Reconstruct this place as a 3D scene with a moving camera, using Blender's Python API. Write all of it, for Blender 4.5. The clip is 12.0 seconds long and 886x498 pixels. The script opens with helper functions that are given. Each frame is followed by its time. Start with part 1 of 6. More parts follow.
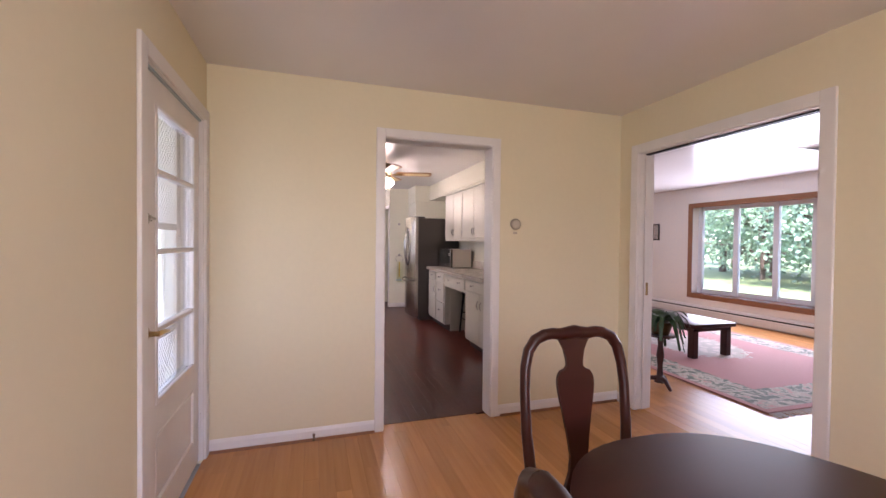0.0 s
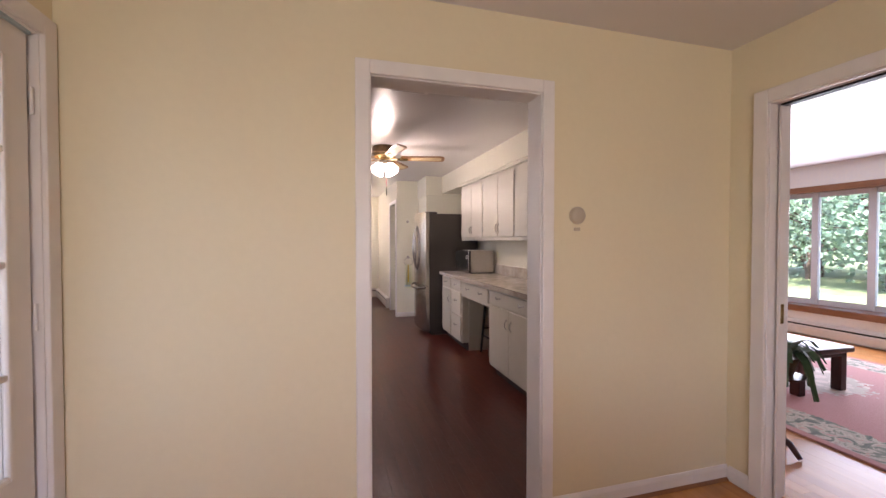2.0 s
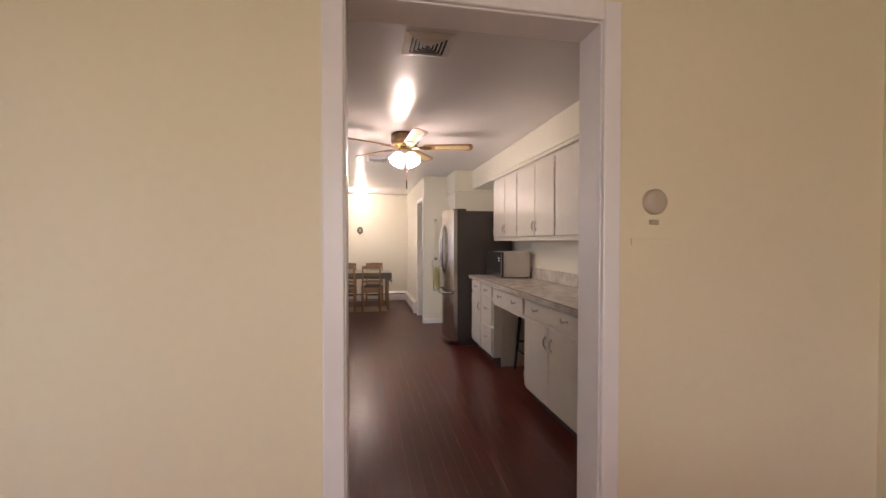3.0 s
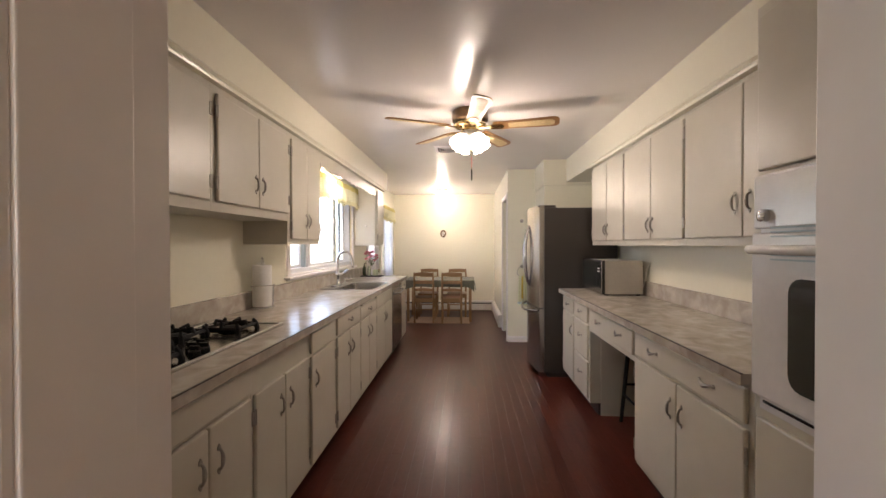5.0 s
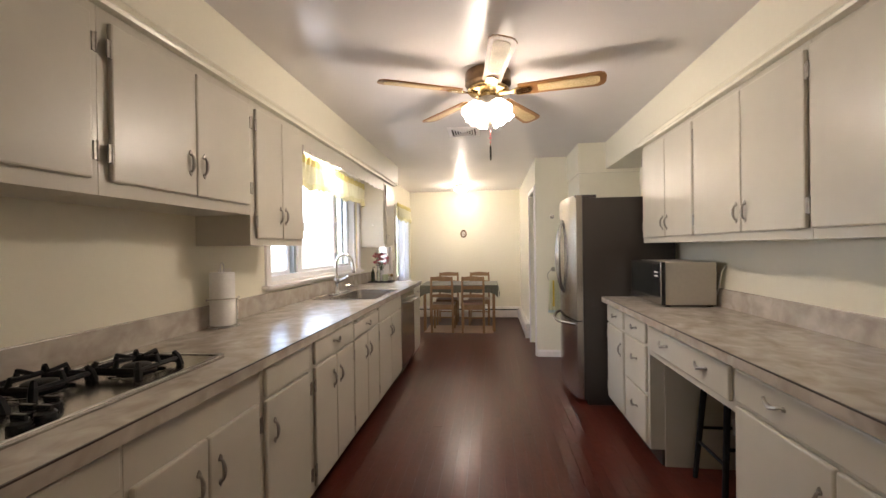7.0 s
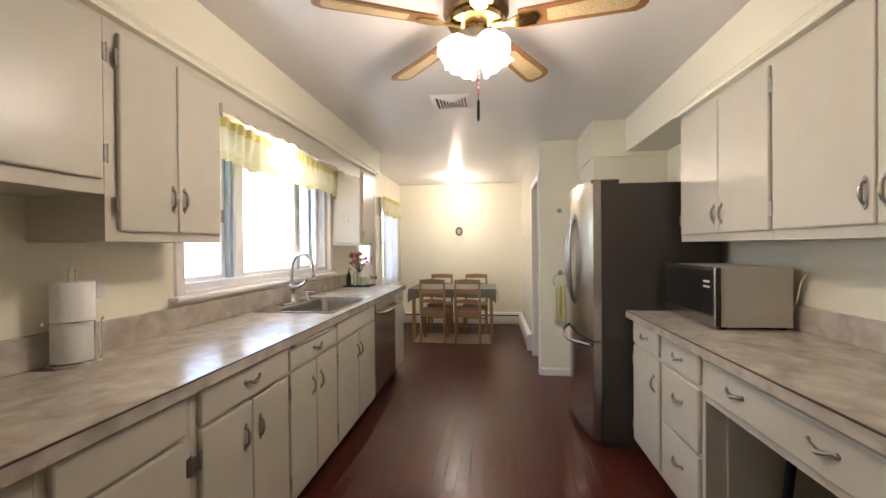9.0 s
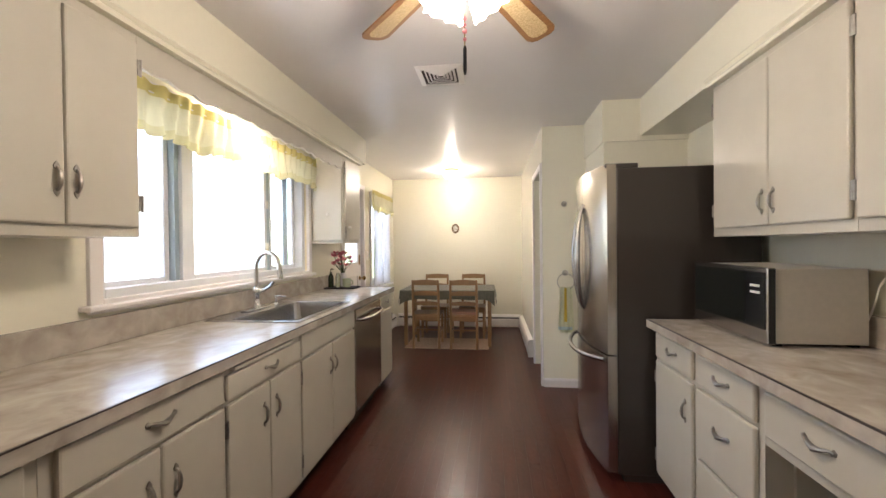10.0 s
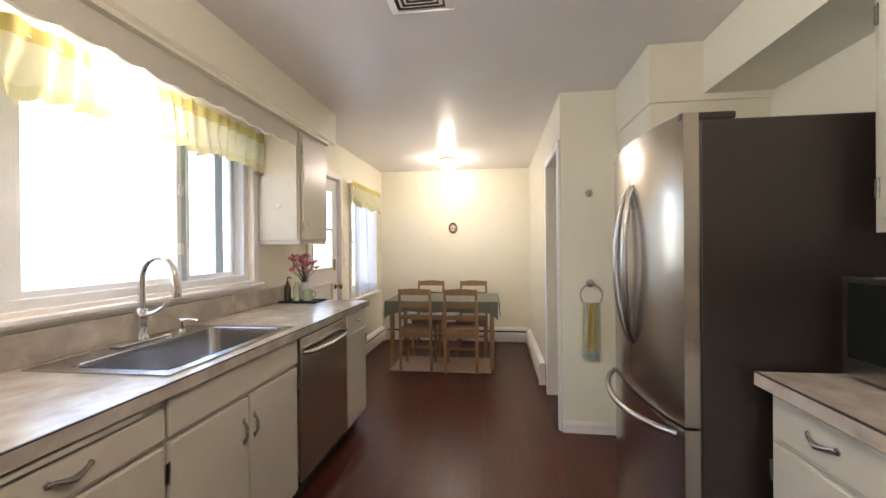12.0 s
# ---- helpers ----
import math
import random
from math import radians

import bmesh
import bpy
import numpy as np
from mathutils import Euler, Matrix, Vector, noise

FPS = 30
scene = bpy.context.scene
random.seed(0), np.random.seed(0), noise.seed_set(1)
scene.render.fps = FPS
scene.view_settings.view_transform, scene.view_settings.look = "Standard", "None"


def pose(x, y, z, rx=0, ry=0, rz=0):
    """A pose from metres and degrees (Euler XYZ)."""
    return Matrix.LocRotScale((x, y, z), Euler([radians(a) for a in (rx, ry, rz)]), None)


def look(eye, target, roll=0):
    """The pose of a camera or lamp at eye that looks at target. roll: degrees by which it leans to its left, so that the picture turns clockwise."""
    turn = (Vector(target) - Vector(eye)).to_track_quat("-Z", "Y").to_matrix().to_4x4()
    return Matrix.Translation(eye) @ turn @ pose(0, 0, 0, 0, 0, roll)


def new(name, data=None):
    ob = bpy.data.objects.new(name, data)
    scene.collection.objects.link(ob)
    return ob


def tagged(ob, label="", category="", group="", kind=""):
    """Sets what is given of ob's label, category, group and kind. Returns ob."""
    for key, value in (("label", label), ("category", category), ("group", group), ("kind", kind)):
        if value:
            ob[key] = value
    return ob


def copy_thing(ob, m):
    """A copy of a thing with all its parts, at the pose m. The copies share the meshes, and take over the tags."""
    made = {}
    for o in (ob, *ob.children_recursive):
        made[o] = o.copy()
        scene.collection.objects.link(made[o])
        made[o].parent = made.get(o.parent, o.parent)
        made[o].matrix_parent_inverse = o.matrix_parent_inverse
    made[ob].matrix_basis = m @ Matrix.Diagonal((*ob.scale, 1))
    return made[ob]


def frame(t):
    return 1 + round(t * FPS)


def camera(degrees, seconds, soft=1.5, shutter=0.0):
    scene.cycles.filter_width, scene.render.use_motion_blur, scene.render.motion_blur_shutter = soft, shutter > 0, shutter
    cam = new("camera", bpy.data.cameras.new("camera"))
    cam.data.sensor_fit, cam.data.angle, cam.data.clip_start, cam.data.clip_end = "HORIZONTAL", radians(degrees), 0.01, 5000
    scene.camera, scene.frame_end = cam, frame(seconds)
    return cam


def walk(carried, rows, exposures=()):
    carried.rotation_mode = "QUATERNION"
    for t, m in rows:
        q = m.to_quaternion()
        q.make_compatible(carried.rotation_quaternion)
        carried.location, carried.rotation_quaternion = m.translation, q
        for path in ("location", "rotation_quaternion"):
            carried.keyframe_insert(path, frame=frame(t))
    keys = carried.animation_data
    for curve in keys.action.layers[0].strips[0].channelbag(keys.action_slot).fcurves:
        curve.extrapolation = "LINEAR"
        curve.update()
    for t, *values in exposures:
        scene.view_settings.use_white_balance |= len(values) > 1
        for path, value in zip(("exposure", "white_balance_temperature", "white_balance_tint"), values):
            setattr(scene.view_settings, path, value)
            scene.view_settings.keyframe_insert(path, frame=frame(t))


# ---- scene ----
cam = camera(95.0, 12.0)
PATH = [
    (0, (0.854, 0.342, 1.334), (1.46, 2.248, 1.302), 0.6),
    (0.5, (0.921, 0.607, 1.343), (1.505, 2.519, 1.315), 0.2),
    (1, (0.97, 0.869, 1.355), (1.56, 2.78, 1.339), -0.3),
    (1.5, (1.059, 1.164, 1.355), (1.642, 3.077, 1.336), -0.5),
    (2, (1.15, 1.414, 1.356), (1.695, 3.338, 1.316), -0.0),
    (2.5, (1.266, 1.695, 1.343), (1.74, 3.637, 1.303), 0.0),
    (4.5, (1.679, 2.631, 1.372), (1.672, 4.631, 1.343), 0.3),
    (5, (1.744, 2.826, 1.366), (1.629, 4.822, 1.346), -0.1),
    (5.5, (1.779, 2.999, 1.364), (1.6, 4.991, 1.353), -0.3),
    (6, (1.778, 3.176, 1.355), (1.57, 5.165, 1.352), -0.1),
    (6.5, (1.777, 3.353, 1.352), (1.544, 5.339, 1.35), -0.3),
    (7, (1.78, 3.524, 1.347), (1.545, 5.51, 1.339), -0.8),
    (9, (1.84, 4.282, 1.344), (1.596, 6.267, 1.331), -0.5),
    (9.5, (1.864, 4.489, 1.339), (1.609, 6.473, 1.332), -0.9),
    (10, (1.867, 4.706, 1.33), (1.622, 6.691, 1.312), -0.6),
    (10.5, (1.868, 4.914, 1.325), (1.629, 6.9, 1.314), -0.0),
    (11, (1.872, 5.138, 1.331), (1.628, 7.123, 1.325), -0.1),
    (11.5, (1.87, 5.363, 1.327), (1.607, 7.346, 1.321), -0.2),
    (12, (1.871, 5.588, 1.326), (1.609, 7.571, 1.319), -0.5),
]
walk(cam, [(t, look(eye, target, roll)) for t, eye, target, roll in PATH],
     [(0.0, 3.28, 6050, 31), (1.5, 3.28, 6100, 30), (2.5, 3.05, 6400, 29), (5.0, 3.15, 6450, 19), (12.0, 3.2, 6200, 14)])


# ---- light of the day outside, the lamps of the house and an added dining fill ----
world = bpy.data.worlds.new("world")
scene.world = world
world.use_nodes = True
wt = world.node_tree
sky = wt.nodes.new("ShaderNodeTexSky")
sky.sky_type = "NISHITA"
sky.sun_disc = False
sky.sun_elevation = radians(68)
sky.sun_rotation = radians(200)
wt.nodes["Background"].inputs["Strength"].default_value = 0.12
wt.links.new(sky.outputs["Color"], wt.nodes["Background"].inputs["Color"])


def lamp(name, kind, m, energy, color=(1, 1, 1), size=0.1, size_y=None):
    data = bpy.data.lights.new(name, kind)
    data.energy, data.color = energy, color
    if kind == "SUN":
        data.angle = radians(size)
    elif kind == "AREA":
        data.shape, data.size, data.size_y = "RECTANGLE", size, size_y or size
    else:
        data.shadow_soft_size = size
    ob = new(name, data)
    ob.matrix_world = m
    return ob


WARM = (1.0, 0.86, 0.69)
DAY = (0.86, 0.93, 1.0)
lamp("sun", "SUN", look((-3, -5.5, 16), (0, 0, 0)), 3.4, (1.0, 0.95, 0.88), 0.5)
lamp("sky_kitchen_window", "AREA", look((0.02, 7.17, 1.60), (3, 7.17, 1.3)), 1.4, DAY, 1.8, 0.9)
lamp("sky_back_window", "AREA", look((0.02, 10.485, 1.45), (3, 10.485, 1.2)), 0.25, DAY, 0.8, 1.2)
lamp("sky_back_door", "AREA", look((0.02, 9.35, 1.5), (3, 9.35, 1.3)), 0.5, DAY, 0.5, 0.8)
lamp("sky_patio_door", "AREA", look((0.02, 2.65, 1.27), (3, 2.2, 1.35)), 0.3, DAY, 0.5, 1.2)
lamp("sky_bow_window", "AREA", look((7.70, 4.8, 1.25), (0, 4.8, 1.25)), 14, DAY, 2.8, 1.5)
# Fill light added to brighten the dining room from an unseen side.
lamp("sky_dining_window", "AREA", look((1.10, -1.72, 1.45), (2.6, 3, 1.55)), 4.6, (1.0, 0.935, 0.83), 1.5, 1.3)
lamp("fan_bulbs", "POINT", pose(1.775, 6.05, 2.10), 2.65, WARM, 0.09)
lamp("dinette_bulb", "POINT", pose(1.28, 10.55, 2.26), 2.2, WARM, 0.06)
lamp("sink_bulb", "POINT", pose(0.40, 7.12, 2.06), 1.7, WARM, 0.03)


# ---- materials ----
def shader(name, base, rough=0.5, metal=0.0, second=None, scale=8.0, detail=6.0, mix=0.5, bump=0.0, bump_scale=60.0,
           stretch=(1, 1, 1), rough_var=0.08, coat=0.0, spec=0.5, tone=0.06, island=0.0, obj_random=0.0, planks=False, swirl=0.0, bump_stretch=None):
    """A surface with two scales of variation: broad tone and fine grain."""
    mat = bpy.data.materials.new(name)
    mat.use_nodes = True
    nt = mat.node_tree
    n, l = nt.nodes, nt.links
    b = n["Principled BSDF"]
    b.inputs["Metallic"].default_value = metal
    b.inputs["Specular IOR Level"].default_value = spec
    b.inputs["Coat Weight"].default_value = coat
    b.inputs["Coat Roughness"].default_value = 0.12
    co = n.new("ShaderNodeTexCoord")
    mp = n.new("ShaderNodeMapping")
    mp.inputs["Scale"].default_value = stretch
    source = co.outputs["Object"]
    if planks:
        shift = n.new("ShaderNodeVectorMath")
        shift.operation = "MULTIPLY_ADD"
        shift.inputs[1].default_value = (31.0, 47.0, 0.0)
        l.new(n.new("ShaderNodeObjectInfo").outputs["Random"], shift.inputs[0])
        l.new(n.new("ShaderNodeNewGeometry").outputs["Position"], shift.inputs[2])
        source = shift.outputs["Vector"]
    l.new(source, mp.inputs["Vector"])
    fine = n.new("ShaderNodeTexNoise")
    fine.inputs["Scale"].default_value, fine.inputs["Detail"].default_value = scale, detail
    fine.inputs["Distortion"].default_value = swirl
    l.new(mp.outputs["Vector"], fine.inputs["Vector"])
    broad = n.new("ShaderNodeTexNoise")
    broad.inputs["Scale"].default_value, broad.inputs["Detail"].default_value = 1.3, 2
    l.new(source, broad.inputs["Vector"])
    ramp = n.new("ShaderNodeValToRGB")
    ramp.color_ramp.elements[0].position, ramp.color_ramp.elements[1].position = 0.5 - 0.35 * mix, 0.5 + 0.35 * mix
    sec = second or tuple(min(1, c * 0.94) for c in base)
    ramp.color_ramp.elements[0].color, ramp.color_ramp.elements[1].color = (*sec, 1), (*base, 1)
    l.new(fine.outputs["Fac"], ramp.inputs["Fac"])
    hsv = n.new("ShaderNodeHueSaturation")
    l.new(ramp.outputs["Color"], hsv.inputs["Color"])
    rng = n.new("ShaderNodeMapRange")
    rng.inputs["To Min"].default_value, rng.inputs["To Max"].default_value = 1 - tone, 1 + tone
    l.new(broad.outputs["Fac"], rng.inputs["Value"])
    value = rng.outputs["Result"]
    if obj_random or island:
        src = n.new("ShaderNodeObjectInfo").outputs["Random"] if obj_random else n.new("ShaderNodeNewGeometry").outputs["Random Per Island"]
        r2 = n.new("ShaderNodeMapRange")
        amt = obj_random or island
        r2.inputs["To Min"].default_value, r2.inputs["To Max"].default_value = 1 - amt, 1 + amt
        l.new(src, r2.inputs["Value"])
        mul = n.new("ShaderNodeMath")
        mul.operation = "MULTIPLY"
        l.new(value, mul.inputs[0]), l.new(r2.outputs["Result"], mul.inputs[1])
        value = mul.outputs["Value"]
    l.new(value, hsv.inputs["Value"])
    l.new(hsv.outputs["Color"], b.inputs["Base Color"])
    rr = n.new("ShaderNodeMapRange")
    lo, hi = max(0.02, rough - rough_var), min(1, rough + rough_var)
    if rough > 0.275:
        lo = max(lo, 0.285)
    else:
        hi = min(hi, 0.262)
    rr.inputs["To Min"].default_value, rr.inputs["To Max"].default_value = lo, hi
    l.new(fine.outputs["Fac"], rr.inputs["Value"])
    l.new(rr.outputs["Result"], b.inputs["Roughness"])
    if bump:
        bn = n.new("ShaderNodeTexNoise")
        bn.inputs["Scale"].default_value, bn.inputs["Detail"].default_value = bump_scale, 4
        if bump_stretch:
            mb = n.new("ShaderNodeMapping")
            mb.inputs["Scale"].default_value = bump_stretch
            l.new(source, mb.inputs["Vector"])
            l.new(mb.outputs["Vector"], bn.inputs["Vector"])
        else:
            l.new(mp.outputs["Vector"], bn.inputs["Vector"])
        bp = n.new("ShaderNodeBump")
        bp.inputs["Strength"].default_value, bp.inputs["Distance"].default_value = bump, 0.01
        l.new(bn.outputs["Fac"], bp.inputs["Height"])
        l.new(bp.outputs["Normal"], b.inputs["Normal"])
        if coat:
            l.new(bp.outputs["Normal"], b.inputs["Coat Normal"])
    return mat


def glowing(name, color, strength, base=(0.9, 0.9, 0.88)):
    mat = shader(name, base, 0.3)
    b = mat.node_tree.nodes["Principled BSDF"]
    b.inputs["Emission Color"].default_value = (*color, 1)
    b.inputs["Emission Strength"].default_value = strength
    return mat


def glass(name, tint=(1, 1, 1), rough=0.0):
    mat = bpy.data.materials.new(name)
    mat.use_nodes = True
    b = mat.node_tree.nodes["Principled BSDF"]
    b.inputs["Base Color"].default_value = (*tint, 1)
    b.inputs["Roughness"].default_value = rough
    b.inputs["Transmission Weight"].default_value = 1.0
    b.inputs["IOR"].default_value = 1.45
    return mat


def sheer(name, base, thin=0.55, second=None):
    """Thin cloth that lets light through."""
    mat = shader(name, base, 0.85, second=second, scale=26, mix=0.9, bump=0.25, bump_scale=220, stretch=(1, 1, 0.35))
    nt = mat.node_tree
    b = nt.nodes["Principled BSDF"]
    tr = nt.nodes.new("ShaderNodeBsdfTranslucent")
    mx = nt.nodes.new("ShaderNodeMixShader")
    mx.inputs["Fac"].default_value = thin
    nt.links.new(b.inputs["Base Color"].links[0].from_socket, tr.inputs["Color"])
    nt.links.new(b.outputs["BSDF"], mx.inputs[1])
    nt.links.new(tr.outputs["BSDF"], mx.inputs[2])
    nt.links.new(mx.outputs["Shader"], nt.nodes["Material Output"].inputs["Surface"])
    return mat


M = {
    "wall_tan": shader("wall_tan", (0.755, 0.668, 0.475), 0.5, second=(0.74, 0.655, 0.465), scale=30, tone=0.04),
    "wall_cream": shader("wall_cream", (0.80, 0.765, 0.63), 0.25, rough_var=0.01, second=(0.79, 0.753, 0.62), scale=30, tone=0.03),
    "wall_white": shader("wall_white", (0.80, 0.755, 0.68), 0.6, second=(0.768, 0.734, 0.69), scale=30, tone=0.03),
    "wall_hall": shader("wall_hall", (0.72, 0.7, 0.72), 0.6, second=(0.709, 0.69, 0.709), scale=30, tone=0.03),
    "ceiling": shader("ceiling_paint", (0.72, 0.69, 0.68), 0.235, second=(0.71, 0.68, 0.67), scale=3, detail=2, tone=0.04, rough_var=0.0),
    "trim": shader("trim_paint", (0.80, 0.76, 0.74), 0.35, scale=6, detail=3, tone=0.04),
    "cabinet": shader("cabinet_paint", (0.57, 0.535, 0.455), 0.31, second=(0.55, 0.515, 0.435), scale=9, detail=3, tone=0.06, rough_var=0.06),
    "knee_shade": shader("kneehole_shade", (0.15, 0.10, 0.07), 0.6, scale=22),
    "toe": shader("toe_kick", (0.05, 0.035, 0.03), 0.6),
    "seam": shader("edge_seam", (0.05, 0.035, 0.03), 0.5),
    "steel": shader("brushed_steel", (0.50, 0.465, 0.43), 0.23, 1.0, scale=60, detail=3, stretch=(1, 1, 0.02), rough_var=0.04, tone=0.05),
    "steel_sink": shader("sink_steel", (0.43, 0.415, 0.40), 0.24, 1.0, scale=6, detail=2, rough_var=0.02),
    "fridge_side": shader("fridge_side", (0.030, 0.023, 0.019), 0.34, 0.0, scale=60, bump=0.03, bump_scale=240, spec=0.6),
    "chrome": shader("chrome", (0.75, 0.75, 0.76), 0.10, 1.0, scale=30, rough_var=0.04),
    "pewter": shader("pewter", (0.42, 0.395, 0.355), 0.36, 1.0, second=(0.30, 0.28, 0.25), scale=60, bump=0.1, bump_scale=120),
    "brass": shader("aged_brass", (0.62, 0.45, 0.20), 0.25, 1.0, second=(0.40, 0.27, 0.12), scale=40),
    "bronze": shader("fan_bronze", (0.20, 0.13, 0.07), 0.35, 0.9, second=(0.11, 0.07, 0.04), scale=20),
    "iron": shader("black_iron", (0.010, 0.010, 0.011), 0.55, bump=0.2, bump_scale=150, spec=0.2),
    "black": shader("black_plastic", (0.012, 0.012, 0.014), 0.25),
    "oven_black": shader("oven_glass", (0.010, 0.012, 0.010), 0.06, coat=0.6),
    "white": shader("white_enamel", (0.74, 0.73, 0.74), 0.22, scale=20, tone=0.02),
    "beige": shader("beige_plastic", (0.50, 0.42, 0.32), 0.4),
    "plastic": shader("white_plastic", (0.76, 0.73, 0.66), 0.4),
    "case_grey": shader("microwave_case", (0.50, 0.465, 0.41), 0.38, scale=40, tone=0.03),
    "paper": shader("paper_towel", (0.86, 0.85, 0.83), 0.9, scale=90, bump=0.4, bump_scale=180),
    "oak_trim": shader("oak_trim", (0.30, 0.13, 0.055), 0.4, second=(0.20, 0.08, 0.03), scale=9, stretch=(8, 1, 8), mix=0.8),
    "mahogany": shader("mahogany", (0.050, 0.0110, 0.0072), 0.29, second=(0.030, 0.0065, 0.0045), scale=3, detail=3, stretch=(1, 6, 6), mix=1.0, spec=0.35, rough_var=0.04),
    "blade": shader("fan_blade", (0.34, 0.17, 0.06), 0.4, second=(0.22, 0.10, 0.035), scale=12, stretch=(1, 10, 1), mix=0.9),
    "cane": shader("cane", (0.72, 0.58, 0.34), 0.6, second=(0.50, 0.37, 0.18), scale=130, bump=0.3, bump_scale=200),
    "pine": shader("pine", (0.34, 0.20, 0.092), 0.36, second=(0.23, 0.13, 0.056), scale=9, stretch=(9, 9, 1), mix=0.9),
    "cloth_green": shader("tablecloth", (0.15, 0.145, 0.105), 0.36, second=(0.09, 0.09, 0.065), scale=60, bump=0.2, bump_scale=300),
    "mat": shader("mat", (0.40, 0.25, 0.18), 0.85, second=(0.26, 0.14, 0.10), scale=40, bump=0.3, bump_scale=200),
    "mat_tan": shader("tan_mat", (0.58, 0.43, 0.31), 0.85, second=(0.46, 0.33, 0.23), scale=40, bump=0.3, bump_scale=200),
    "curtain": sheer("curtain", (0.78, 0.74, 0.52), 0.42, second=(0.70, 0.66, 0.46)),
    "hem": sheer("curtain_hem", (0.66, 0.57, 0.22), 0.32, second=(0.55, 0.47, 0.18)),
    "hem_soft": sheer("curtain_foot", (0.72, 0.67, 0.40), 0.40, second=(0.64, 0.58, 0.33)),
    "lace": sheer("lace_curtain", (0.80, 0.80, 0.82), 0.7),
    "towel": shader("towel", (0.80, 0.79, 0.58), 0.9, second=(0.70, 0.72, 0.52), scale=60, bump=0.5, bump_scale=260),
    "towel_y": shader("towel_stripe", (0.75, 0.55, 0.08), 0.9, scale=60, bump=0.5, bump_scale=260),
    "towel_b": shader("towel_hem", (0.58, 0.70, 0.70), 0.9, scale=60, bump=0.5, bump_scale=260),
    "glass": glass("window_glass"),
    "jar": glass("jar_glass", (0.75, 0.85, 0.75), 0.02),
    "soap": shader("dark_bottle", (0.03, 0.04, 0.02), 0.12, coat=0.4),
    "mug": shader("green_mug", (0.45, 0.50, 0.34), 0.3),
    "leaf": shader("leaf", (0.035, 0.075, 0.022), 0.45, second=(0.02, 0.045, 0.015), scale=20),
    "pink": shader("pink_petals", (0.62, 0.10, 0.20), 0.6, second=(0.75, 0.30, 0.30), scale=18, mix=0.9),
    "globe": glowing("lamp_globe", (1.0, 0.86, 0.68), 1.2),
    "bulb": glowing("bulb", (1.0, 0.86, 0.68), 3.6),
    "vinyl": shader("window_vinyl", (0.76, 0.77, 0.79), 0.35, tone=0.02),
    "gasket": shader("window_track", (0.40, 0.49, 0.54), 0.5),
    "heater": shader("heater_enamel", (0.74, 0.71, 0.66), 0.4, scale=20),
    "brick": shader("brick", (0.34, 0.14, 0.09), 0.85, second=(0.24, 0.09, 0.06), scale=30, bump=0.3, bump_scale=80, obj_random=0.18),
    "mortar": shader("mortar", (0.42, 0.38, 0.34), 0.9),
    "siding": shader("white_siding", (0.82, 0.82, 0.80), 0.6),
    "roof": shader("grey_shingles", (0.16, 0.16, 0.17), 0.9, scale=40, bump=0.4, bump_scale=60),
    "bark": shader("bark", (0.10, 0.07, 0.05), 0.9, scale=12, stretch=(4, 4, 1), bump=0.5, bump_scale=20),
    "foliage": shader("foliage", (0.26, 0.38, 0.27), 0.45, second=(0.20, 0.31, 0.20), scale=4, island=0.3),
    "grass": shader("grass", (0.11, 0.15, 0.06), 0.8, second=(0.12, 0.16, 0.06), scale=3, bump=0.4, bump_scale=90),
    "concrete": shader("concrete", (0.42, 0.41, 0.39), 0.9, scale=5),
    "picture": shader("picture_print", (0.60, 0.55, 0.48), 0.5, second=(0.25, 0.20, 0.17), scale=24, mix=0.7),
    "plate": shader("painted_plate", (0.70, 0.66, 0.58), 0.3, second=(0.20, 0.15, 0.10), scale=45, mix=0.5),
    "counter": shader("laminate", (0.585, 0.535, 0.47), 0.23, second=(0.33, 0.28, 0.23), scale=11, detail=9, mix=0.75, stretch=(1.0, 0.85, 1.0), rough_var=0.03, tone=0.16, swirl=0.5),
    "floor_dark": shader("cherry_planks", (0.098, 0.0225, 0.0135), 0.31, second=(0.044, 0.0100, 0.0066), scale=3.5, detail=5, stretch=(7, 0.9, 1), mix=0.9,
                         obj_random=0.10, rough_var=0.025, spec=0.24, planks=True, tone=0.25, bump=0.14, bump_scale=20, bump_stretch=(2.2, 1.0, 1), coat=0.09),
    "floor_oak": shader("oak_strips", (0.56, 0.262, 0.080), 0.25, second=(0.44, 0.185, 0.052), scale=3, detail=5, stretch=(11, 0.5, 1), mix=0.9,
                        obj_random=0.12, rough_var=0.0, planks=True, tone=0.10),
    "floor_oak_far": shader("oak_strips_far", (0.54, 0.25, 0.080), 0.30, second=(0.45, 0.19, 0.058), scale=3, detail=3, stretch=(9, 0.5, 1), mix=1.0,
                            rough_var=0.0, island=0.15, spec=0.3),
    "gap": shader("floor_gap", (0.035, 0.014, 0.010), 0.8),
}


def see_through(mat, amount):
    """Lets light through thin leaves."""
    nt = mat.node_tree
    b = nt.nodes["Principled BSDF"]
    tr = nt.nodes.new("ShaderNodeBsdfTranslucent")
    mx = nt.nodes.new("ShaderNodeMixShader")
    mx.inputs["Fac"].default_value = amount
    nt.links.new(b.inputs["Base Color"].links[0].from_socket, tr.inputs["Color"])
    nt.links.new(b.outputs["BSDF"], mx.inputs[1])
    nt.links.new(tr.outputs["BSDF"], mx.inputs[2])
    nt.links.new(mx.outputs["Shader"], nt.nodes["Material Output"].inputs["Surface"])


see_through(M["foliage"], 0.55)


